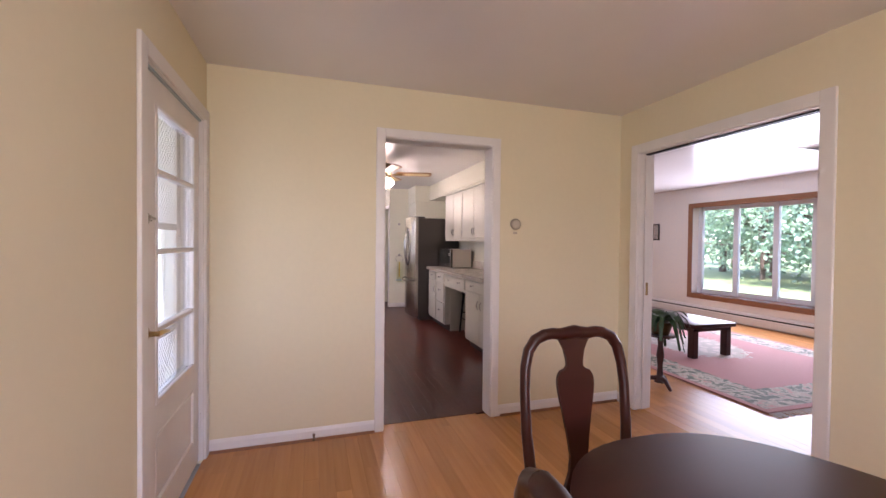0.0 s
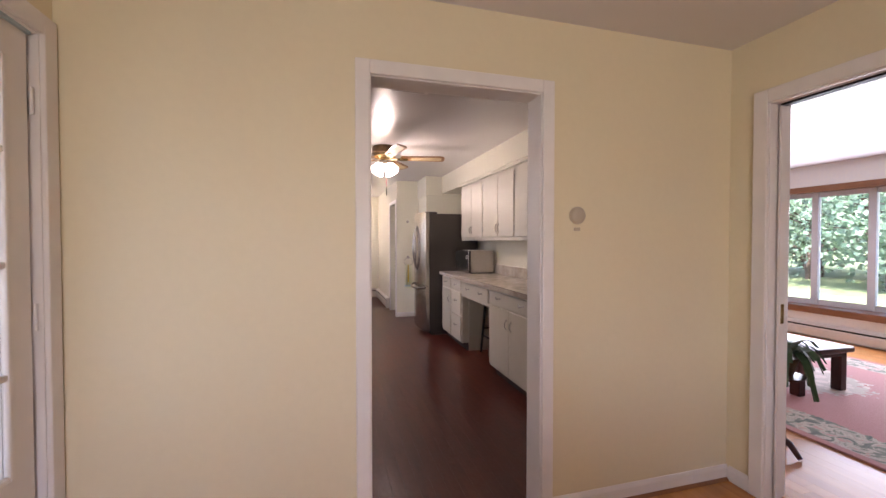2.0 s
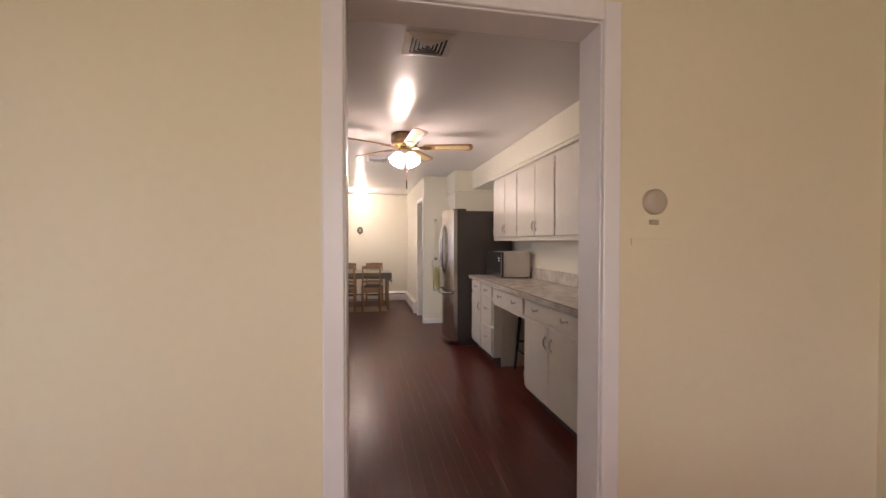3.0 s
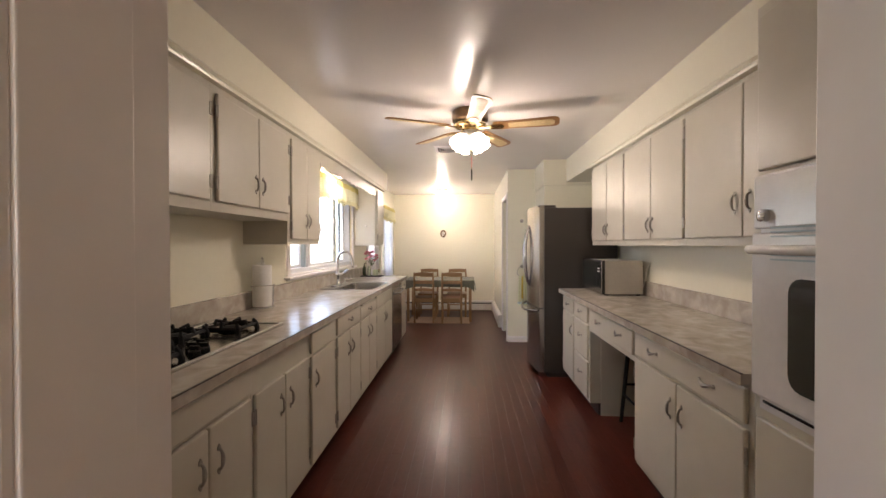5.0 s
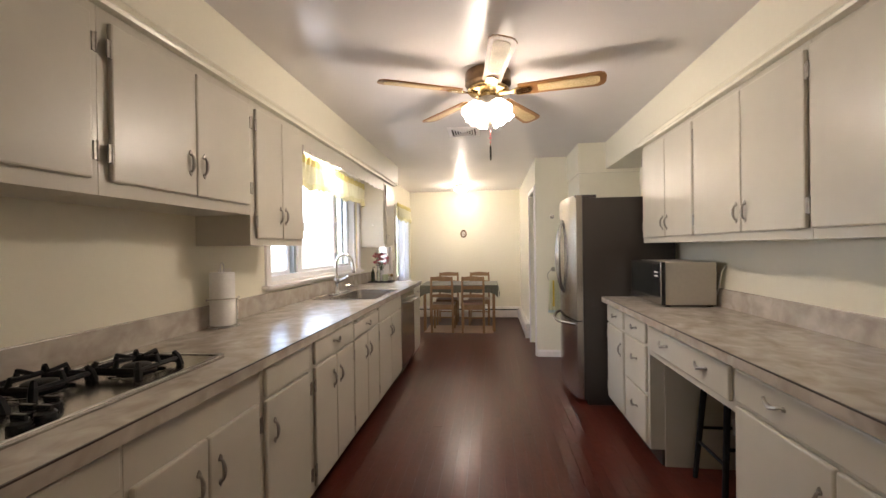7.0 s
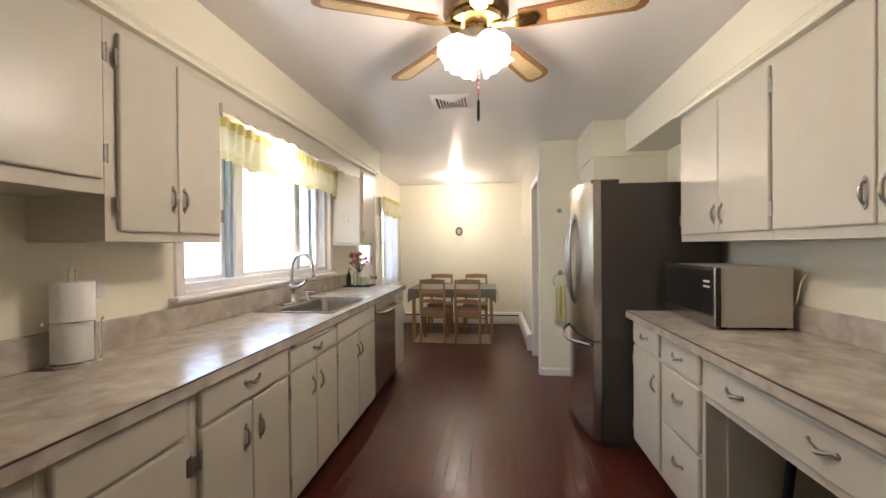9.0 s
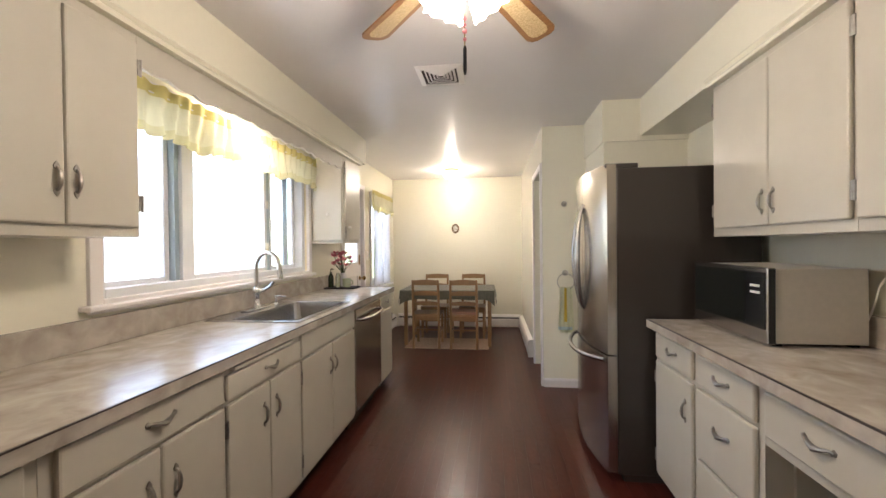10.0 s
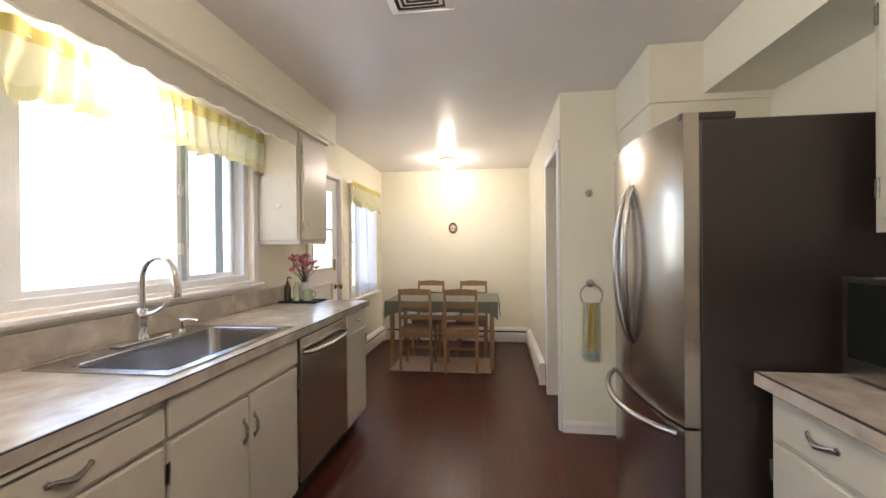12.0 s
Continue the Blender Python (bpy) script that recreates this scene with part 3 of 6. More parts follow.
def glazed_door(name, y0, y1, top, glass_z0, glass_z1, rails, label, knob_y, knob_z, stiles=(0.105, 0.105)):
    d = thing(name, (0.17, (y0 + y1) / 2, 0), label, "door", kind=S)
    gy0, gy1 = y0 + stiles[0], y1 - stiles[1]
    holes = [(gy0, gy1, glass_z0, glass_z1), (gy0, gy1, 0.16, glass_z0 - 0.14)]
    part("leaf", plate("x", 0.155, 0.20, y0 + 0.003, y1 - 0.003, 0.01, top - 0.004, holes), M["trim"], d)
    part("panel", boxed(0.168, gy0, 0.16, 0.188, gy1, glass_z0 - 0.14, bevel=0.003), M["trim"], d)
    part("panel_moulding", bars(bmesh.new(), "x", 0.186, 0.203, gy0 - 0.004, gy1 + 0.004, 0.156, glass_z0 - 0.136, 0.02, 0.006), M["trim"], d)
    part("bead", bars(bmesh.new(), "x", 0.190, 0.206, gy0 - 0.006, gy1 + 0.006, glass_z0 - 0.006, glass_z1 + 0.006, 0.022, 0.006), M["trim"], d)
    pane("pane", d, 0.172, gy0, glass_z0, 0.178, gy1, glass_z1)
    for z in rails:
        part("glazing_bar", boxed(0.164, gy0, z - 0.011, 0.203, gy1, z + 0.011, bevel=0.005), M["trim"], d)
    rose = part("door_knob_rose", lathe(bmesh.new(), 0.2, knob_y, [(0.028, 0), (0.028, 0.006), (0.012, 0.012), (0.011, 0.03)], 20, "x", knob_z), M["brass"], d, "aged brass rose", True)
    return d, rose


patio, rose = glazed_door("door_1", 2.228, 3.083, 2.04, 0.615, 1.925, (1.635, 1.28, 0.935), "white painted door with a large divided glass pane", 2.285, 0.945, (0.165, 0.10))
tube_bm = tube(bmesh.new(), [(0.222, 2.285, 0.945), (0.245, 2.287, 0.945), (0.252, 2.313, 0.947), (0.252, 2.353, 0.943), (0.25, 2.398, 0.935)], [0.009, 0.011, 0.010, 0.009, 0.006], 12)
part("door_handle", tube_bm, M["brass"], patio, "aged brass lever handle", True)
part("deadbolt", lathe(bmesh.new(), 0.2, 2.285, [(0.024, 0), (0.024, 0.008), (0.013, 0.012), (0.013, 0.02)], 18, "x", 1.42), M["pewter"], patio, "dark metal deadbolt turn", True)
part("deadbolt_turn", boxed(0.216, 2.261, 1.414, 0.230, 2.309, 1.426, bevel=0.003), M["pewter"], patio)
part("latch_plate", boxed(0.2, 2.232, 0.89, 0.2035, 2.256, 1.01, bevel=0.001), M["brass"], patio, "brass latch plate")
for z in (0.25, 1.1, 1.82):
    part("hinge", lathe(bmesh.new(), 0.207, 3.088, [(0.006, z - 0.045), (0.006, z + 0.045)], 10), M["trim"], patio, "painted hinge", True)
part("weather_strip", boxed(0.2, 2.225, 2.034, 0.212, 3.085, 2.046), M["gasket"], patio, "dark gap strip above the door")

storm = thing("storm_door", (0.09, 2.61, 0), "white aluminium storm door outside the patio door", "door", kind=S)
part("frame", bars(bmesh.new(), "x", 0.075, 0.10, 2.215, 3.095, 0.02, 2.04, 0.07), M["trim"], storm)
for z in (1.405, 0.84):
    part("rail", boxed(0.075, 2.285, z - 0.018, 0.10, 3.025, z + 0.018, bevel=0.004), M["trim"], storm)
bm = bmesh.new()
k = -1.9
while k < 0.72:
    for s in (1, -1):
        # diagonal strips clipped to the door's opening
        for za, zb in ((0.09, 0.84), (1.42, 1.97)):
            u0, u1 = max(0.0, za - (1.97 + k)), min(0.74, zb - (1.97 + k))
            if u1 - u0 > 0.02:
                y0, y1 = (2.285 + u0, 2.285 + u1) if s > 0 else (3.025 - u0, 3.025 - u1)
                tube(bm, [(0.094, y0, 1.97 + k + u0), (0.094, y1, 1.97 + k + u1)], 0.0022, 4)
    k += 0.034
part("lattice", bm, M["vinyl"], storm, "white diamond lattice screen")
pane("pane", storm, 0.085, 2.285, 0.09, 0.09, 3.025, 1.97)

back, _ = glazed_door("door_2", 9.015, 9.685, 2.03, 1.12, 1.92, (1.52,), "white painted back door with glass in its upper half", 9.63, 0.93)
part("door_handle", lathe(bmesh.new(), 0.225, 9.63, [(0.010, 0), (0.012, 0.012), (0.026, 0.022), (0.028, 0.036), (0.020, 0.05), (0.004, 0.054)], 20, "x", 0.93), M["brass"], back, "brass door knob", True)
part("chain_lock", boxed(0.2, 9.60, 1.10, 0.212, 9.625, 1.22, bevel=0.003), M["brass"], back, "brass slide lock")

# bow window of the living room
bow = thing("window_3", (7.9, 4.78, 0.42), "white bow window with an oak surround", "window", kind=S)
BOW = [(7.92, 6.26), (8.02, 5.65), (8.08, 5.03), (8.08, 4.48), (8.02, 3.87), (7.92, 3.29)]
part("window_casing", bars(bmesh.new(), "x", 7.728, 7.752, 3.17, 6.38, 0.335, 2.125, 0.085), M["oak_trim"], bow, "stained oak casing")
part("window_seat", prism(bmesh.new(), [(7.74, 6.30), (7.92, 6.29), *[(x + 0.05, y) for x, y in BOW[1:-1]], (7.92, 3.26), (7.74, 3.25)], "z", 0.39, 0.425), M["oak_trim"], bow, "stained oak window seat")
part("window_head", prism(bmesh.new(), [(7.74, 6.30), (7.92, 6.29), *[(x + 0.05, y) for x, y in BOW[1:-1]], (7.92, 3.26), (7.74, 3.25)], "z", 2.06, 2.10), M["oak_trim"], bow, "stained oak head board")
for x, y in BOW:
    part("mullion", boxed(x - 0.02, y - 0.042, 0.425, x + 0.05, y + 0.042, 2.06, bevel=0.006), M["vinyl"], bow)
for (xa, ya), (xb, yb) in zip(BOW, BOW[1:]):
    for z0, z1 in ((0.425, 0.50), (1.99, 2.06)):
        part("rail", prism(bmesh.new(), [(xa, ya), (xb, yb), (xb + 0.035, yb), (xa + 0.035, ya)], "z", z0, z1), M["vinyl"], bow)
    p = part("pane", prism(bmesh.new(), [(xa + 0.012, ya), (xb + 0.012, yb), (xb + 0.018, yb), (xa + 0.018, ya)], "z", 0.50, 1.99), M["glass"], bow, "clear glass pane")
    p.visible_shadow = False

# Unseen window, added where the dining fill comes in.
south = thing("window_4", (1.12, -1.86, 0.75), "unseen white window added to light the dining room", "window", kind=S)
part("window_frame", bars(bmesh.new(), "y", -1.90, -1.82, 0.32, 1.92, 0.75, 2.10, 0.05), M["trim"], south)
part("mullion", boxed(1.095, -1.90, 0.80, 1.145, -1.82, 2.05, bevel=0.004), M["trim"], south)


# ---- heaters ----
def heater(axis, d, inward, a0, a1, label):
    h = thing("baseboard_heater", ((a0 + a1) / 2, d, 0) if axis == "y" else (d, (a0 + a1) / 2, 0), label, "heater")
    def run(name, o, mat, p0=a0, p1=a1, lab=""):
        part(name, prism(bmesh.new(), [(d + inward * p, q) for p, q in o], "x" if axis == "y" else "y", p0, p1), M[mat], h, lab)
    run("back_plate", [(0.002, 0.02), (0.008, 0.02), (0.008, 0.205), (0.002, 0.205)], "heater")
    run("cover", [(0.050, 0.035), (0.062, 0.030), (0.064, 0.130), (0.055, 0.150), (0.050, 0.148)], "heater", lab="white enamelled front cover")
    run("hood", [(0.002, 0.190), (0.045, 0.186), (0.058, 0.172), (0.062, 0.176), (0.050, 0.198), (0.002, 0.212)], "heater")
    run("fin_block", [(0.010, 0.045), (0.046, 0.045), (0.046, 0.165), (0.010, 0.165)], "iron", a0 + 0.014, a1 - 0.014, "dark fins behind the slot")
    for p0, p1 in ((a0, a0 + 0.012), (a1 - 0.012, a1)):
        run("end_cap", [(0.002, 0.0), (0.064, 0.0), (0.066, 0.172), (0.05, 0.206), (0.002, 0.214)], "heater", p0, p1)
    return h


heater("y", 11.30, -1, 0.30, 2.28, "white baseboard heater along the end wall")
heater("x", 2.325, -1, 9.55, 11.23, "white baseboard heater along the passage wall")
heater("x", X0 + 0.004, 1, 9.80, 11.23, "white baseboard heater under the sheer-curtained window")
heater("x", 7.75, -1, 2.2, 8.3, "long white baseboard heater under the bow window")


# ---- kitchen cabinets ----
def pull_mesh(vertical=True):
    """A bowed metal pull with two spade-shaped ends, its back at the origin and its bow towards +x."""
    bm = bmesh.new()
    L = 0.036
    pts = [(0.003, -L), (0.010, -L * 0.88), (0.015, -L * 0.5), (0.017, 0), (0.015, L * 0.5), (0.010, L * 0.88), (0.003, L)]
    tube(bm, [(x, 0, z) if vertical else (x, z, 0) for x, z in pts], [0.0050, 0.0045, 0.0062, 0.0078, 0.0062, 0.0045, 0.0050], 8)
    for s in (-1, 1):
        o = [(0, -0.008), (0.008, -0.003), (0.009, 0.005), (0.005, 0.012), (0, 0.018), (-0.005, 0.012), (-0.009, 0.005), (-0.008, -0.003)]
        o = [(a, s * (L + b)) for a, b in o]
        prism(bm, o if vertical else [(b, a) for a, b in o], "x", 0.0, 0.004)
    return mesh_of("pull", bm, M["pewter"], True)


def drop_pull_mesh():
    """A drawer pull: a wavy bow with a swollen middle and thin curled ends."""
    bm = bmesh.new()
    pts = [(0.004, -0.050, 0.006), (0.008, -0.040, 0.008), (0.013, -0.022, 0.001), (0.015, 0, -0.005), (0.013, 0.022, 0.001), (0.008, 0.040, 0.008), (0.004, 0.050, 0.006)]
    tube(bm, pts, [0.0035, 0.0045, 0.0072, 0.0100, 0.0072, 0.0045, 0.0035], 8, 0.9)
    for s in (-1, 1):
        prism(bm, [(s * 0.042, -0.004), (s * 0.056, 0.0), (s * 0.058, 0.010), (s * 0.048, 0.016), (s * 0.040, 0.008)], "x", 0.0, 0.004)
    return mesh_of("drawer_pull", bm, M["pewter"], True)


PULL, DROP = pull_mesh(), drop_pull_mesh()
hb = bmesh.new()
box(hb, 0, -0.007, -0.03, 0.006, 0.007, 0.03, 0.002)
lathe(hb, 0.005, 0.006, [(0.004, -0.032), (0.004, 0.032)], 8)
HINGE = mesh_of("hinge", hb, M["pewter"])


def front(parent, name, face, side, y0, y1, z0, z1, handle=None, hinge=None, label=""):
    """A lipped door or drawer front. side +1 looks towards +x. handle: (kind, y, z)."""
    bm = boxed(min(face, face - side * 0.019), y0, z0, max(face, face - side * 0.019), y1, z1, bevel=0.007, seg=2)
    ob = part(name, bm, M["cabinet"], parent, label)
    turn = Matrix.Rotation(0 if side > 0 else math.pi, 4, "Z")
    if handle:
        kind, hy, hz = handle
        piece("handle", PULL if kind == "v" else DROP, ob, Matrix.Translation((face, hy, hz)) @ turn)
    if hinge is not None:
        for hz in (z0 + 0.09, z1 - 0.09):
            piece("hinge", HINGE, ob, Matrix.Translation((face - side * 0.006, hinge, hz)) @ turn)
    return ob


def base_cabinet(side, wall, face, y0, y1, fronts, label, group, kick=True, body=None):
    c = thing("base_cabinet", ((wall + face) / 2, (y0 + y1) / 2, 0), label, "cabinet", group)
    b0, b1 = sorted((wall, face - side * 0.018))
    part("body", body or boxed(b0, y0, 0.10, b1, y1, 0.885), M["cabinet"], c)
    if kick:
        k0, k1 = sorted((wall, face - side * 0.085))
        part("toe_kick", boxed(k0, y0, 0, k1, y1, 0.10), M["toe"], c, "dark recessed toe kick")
    for f in fronts:
        front(c, *f[:1], face, side, *f[1:])
    return c


LW, LF = X0 + 0.004, 0.88
G = "kitchen base cabinets along the sink wall"


def doors2(y0, y1, z0, z1, split=None, off=0.05, hz=None):
    m = split or (y0 + y1) / 2
    hz = hz or z1 - 0.13
    return [("door", y0, m - 0.003, z0, z1, ("v", m - off, hz), y0 - 0.008), ("door", m + 0.003, y1, z0, z1, ("v", m + off, hz), y1 + 0.008)]


base_cabinet(1, LW, LF, 3.38, 4.43, [("panel", 3.84, 4.41, 0.765, 0.872)] + doors2(3.865, 4.412, 0.125, 0.75, 4.138), "cream painted base cabinet with two doors under the cooktop", G)
base_cabinet(1, LW, LF, 4.432, 5.03, doors2(4.445, 5.005, 0.125, 0.75, 4.718), "cream painted base cabinet with two doors under the cooktop", G)
base_cabinet(1, LW, LF, 5.032, 5.48, [("panel", 5.055, 5.447, 0.752, 0.872), ("door", 5.055, 5.447, 0.125, 0.738, ("v", 5.11, 0.60), 5.455)], "narrow cream painted base cabinet with a single door", G)
base_cabinet(1, LW, LF, 5.482, 6.098, [("drawer", 5.512, 6.09, 0.752, 0.872, ("h", 5.80, 0.815))] + doors2(5.512, 6.09, 0.125, 0.738), "cream painted base cabinet with a drawer over two doors", G)
c3 = base_cabinet(1, LW, LF, 6.10, 6.692, [("drawer", 6.108, 6.685, 0.752, 0.850, ("h", 6.41, 0.800))] + doors2(6.108, 6.685, 0.125, 0.738), "cream painted base cabinet with a cutting board above its drawer", G)
part("cutting_board", boxed(0.55, 6.14, 0.858, 0.888, 6.60, 0.874, bevel=0.003), M["cabinet"], c3, "pull-out cutting board edge")
base_cabinet(1, LW, LF, 6.694, 7.51, [("panel", 6.70, 7.505, 0.752, 0.872)] + doors2(6.70, 7.50, 0.125, 0.738, off=0.035),
             "cream painted sink cabinet with two doors", G, body=plate("z", 0.10, 0.885, LW, LF - 0.018, 6.694, 7.51, [(0.30, 0.84, 6.74, 7.505)]))
base_cabinet(1, LW, LF, 8.17, 8.58, [("drawer", 8.195, 8.565, 0.752, 0.872, ("h", 8.38, 0.815)), ("door", 8.195, 8.565, 0.125, 0.738, None, 8.573)], "narrow cream painted base cabinet at the end of the worktop", G)

RW, RF = 3.317, 2.712
GR = "kitchen base cabinets along the oven wall"
base_cabinet(-1, RW, RF, 4.27, 5.235, [("drawer", 4.297, 5.222, 0.735, 0.862, ("h", 4.52, 0.80), None)] + doors2(4.297, 5.222, 0.125, 0.718), "cream painted base cabinet with a wide drawer over two doors", GR)
piece("handle", DROP, next(o for o in scene.objects if o.name.startswith("drawer") and abs(AT.get(o, Vector()).y - 4.7525) < 0.01),
      Matrix.Translation((RF, 5.0, 0.80)) @ Matrix.Rotation(math.pi, 4, "Z"))
desk = thing("kneehole_desk", (3.0, 5.68, 0), "cream painted kneehole desk with a wide shallow drawer", "desk", GR)
part("apron", boxed(RF + 0.018, 5.237, 0.68, 3.316, 6.12, 0.885), M["cabinet"], desk)
dd = front(desk, "drawer", RF, -1, 5.262, 6.10, 0.715, 0.858, ("h", 5.48, 0.79))
piece("handle", DROP, dd, Matrix.Translation((RF, 5.88, 0.79)) @ Matrix.Rotation(math.pi, 4, "Z"))
part("side_panel", boxed(RF + 0.10, 6.108, 0, 3.29, 6.12, 0.68), M["cabinet"], desk)
# Dark brown back panel stands in for the shade inside the kneehole.
part("back_panel", boxed(3.29, 5.237, 0, 3.316, 6.12, 0.68), M["knee_shade"], desk)
base_cabinet(-1, RW, RF, 6.122, 6.555, [("drawer", 6.15, 6.535, 0.735, 0.862, ("h", 6.345, 0.80)), ("drawer", 6.15, 6.535, 0.435, 0.718, ("h", 6.345, 0.60)), ("drawer", 6.15, 6.535, 0.125, 0.418, ("h", 6.345, 0.29))], "cream painted cabinet with three drawers", GR)
base_cabinet(-1, RW, RF, 6.557, 6.99, [("drawer", 6.575, 6.965, 0.735, 0.862, ("h", 6.77, 0.80)), ("door", 6.575, 6.965, 0.125, 0.718, ("v", 6.63, 0.58), 6.973)], "cream painted base cabinet with a drawer over one door", GR)

stool = thing("stool", (3.08, 5.86, 0), "black wooden stool pushed into the kneehole of the desk", "stool")
part("seat", boxed(2.94, 5.72, 0.575, 3.22, 6.00, 0.605, bevel=0.01), M["iron"], stool)
for sx in (-1, 1):
    for sy in (-1, 1):
        part("leg", tube(bmesh.new(), [(3.08 + sx * 0.15, 5.86 + sy * 0.15, 0), (3.08 + sx * 0.11, 5.86 + sy * 0.11, 0.58)], [0.014, 0.017], 8), M["iron"], stool, smooth=True)
    part("rung", tube(bmesh.new(), [(3.08 + sx * 0.135, 5.725, 0.22), (3.08 + sx * 0.135, 5.995, 0.22)], 0.009, 8), M["iron"], stool, smooth=True)
    part("rung", tube(bmesh.new(), [(2.95, 5.86 + sx * 0.13, 0.30), (3.21, 5.86 + sx * 0.13, 0.30)], 0.009, 8), M["iron"], stool, smooth=True)

# worktops
SINK = (0.315, 0.828, 6.755, 7.525)
wt1 = thing("worktop", (0.56, 6.0, 0.885), "beige marbled laminate worktop with a dark edge seam and an upstand", "worktop")
part("slab", plate("z", 0.887, 0.925, LW, 0.892, 3.38, 8.62, [SINK]), M["counter"], wt1)
part("edge_band", boxed(0.892, 3.38, 0.884, 0.897, 8.62, 0.922), M["counter"], wt1)
part("edge_seam", boxed(0.8900, 3.38, 0.9222, 0.8968, 8.62, 0.9266), M["seam"], wt1, "dark seam along the worktop edge")
part("upstand", boxed(LW, 3.38, 0.925, LW + 0.022, 8.62, 1.045, bevel=0.003), M["counter"], wt1)
wt2 = thing("worktop", (3.0, 5.6, 0.885), "beige marbled laminate worktop with a dark edge seam and an upstand", "worktop")
part("slab", boxed(2.682, 4.262, 0.887, RW, 6.992, 0.925), M["counter"], wt2)
part("edge_band", boxed(2.677, 4.262, 0.884, 2.682, 6.992, 0.922), M["counter"], wt2)
part("edge_seam", boxed(2.6772, 4.262, 0.9222, 2.6840, 6.992, 0.9266), M["seam"], wt2, "dark seam along the worktop edge")
part("upstand", boxed(RW - 0.022, 4.262, 0.925, RW, 6.992, 1.045, bevel=0.003), M["counter"], wt2)

GU = "kitchen wall cabinets"


def wall_cabinet(side, wall, face, y0, y1, z0, z1, fronts, label):
    c = thing("wall_cabinet", ((wall + face) / 2, (y0 + y1) / 2, z0), label, "cabinet", GU)
    b0, b1 = sorted((wall, face - side * 0.018))
    part("body", boxed(b0, y0, z0, b1, y1, z1), M["cabinet"], c)
    for f in fronts:
        front(c, f[0], face, side, *f[1:])
    return c


UF = 0.552
wall_cabinet(1, LW, UF, 3.38, 4.685, 1.53, 2.17, doors2(3.915, 4.656, 1.578, 2.10, 4.284, 0.045, 1.71), "cream painted wall cabinet with two doors above the cooktop")
wall_cabinet(1, LW, UF, 4.687, 5.508, 1.53, 2.17, doors2(4.722, 5.493, 1.578, 2.10, 5.11, 0.04, 1.71), "cream painted wall cabinet with two doors above the cooktop")
wall_cabinet(1, LW, UF, 5.51, 6.095, 1.372, 2.17, doors2(5.553, 6.082, 1.408, 2.10, 5.818, 0.03, 1.545), "tall cream painted wall cabinet beside the kitchen window")
corner = wall_cabinet(1, LW, UF, 8.215, 8.64, 1.36, 2.17, [("door", 8.24, 8.63, 1.39, 2.10, None, 8.232)], "cream painted wall cabinet with doors on its side and front")
part("side_door", boxed(0.25, 8.200, 1.385, 0.525, 8.216, 2.12, bevel=0.004), M["cabinet"], corner)
for x, y, ax, nm in ((0.40, 8.200, "y", -1), (UF, 8.30, "x", 1)):
    prof = [(0.008, 0), (0.007, 0.010 * nm), (0.015, 0.016 * nm), (0.014, 0.024 * nm), (0.004, 0.028 * nm)]
    part("knob", lathe(bmesh.new(), x, y, prof, 16, ax, 1.62 if ax == "y" else 1.50), M["plastic"], corner, "white round knob", True)
UR = 2.99
wall_cabinet(-1, RW, UR, 6.135, 6.975, 1.36, 2.15, doors2(6.145, 6.945, 1.40, 2.095, 6.53, 0.035, 1.50), "cream painted wall cabinet with two doors")
wall_cabinet(-1, RW, UR, 5.238, 6.133, 1.36, 2.15, doors2(5.252, 6.122, 1.40, 2.095, 5.66, 0.035, 1.50), "cream painted wall cabinet with two doors")
wall_cabinet(-1, RW, UR, 4.25, 5.236, 1.36, 2.15, doors2(4.275, 5.228, 1.40, 2.10, 4.738, 0.05, 1.56), "cream painted wall cabinet with two doors beside the oven")

# scalloped board above the window
bm = bmesh.new()
o = [(6.097, 2.137), (8.198, 2.137)]
k = 14
wave = []
for i in range(k * 6 + 1):
    u = i / (k * 6)
    wave.append((8.198 - u * 2.101, 2.035 - 0.016 * abs(math.sin(math.pi * k * u)) - 0.012 * math.sin(math.pi * u * 3) ** 2))
prism(bm, o + wave, "x", 0.518, 0.534)
whole("valance_board", bm, M["cabinet"], "cream painted scalloped board above the kitchen window", "valance")


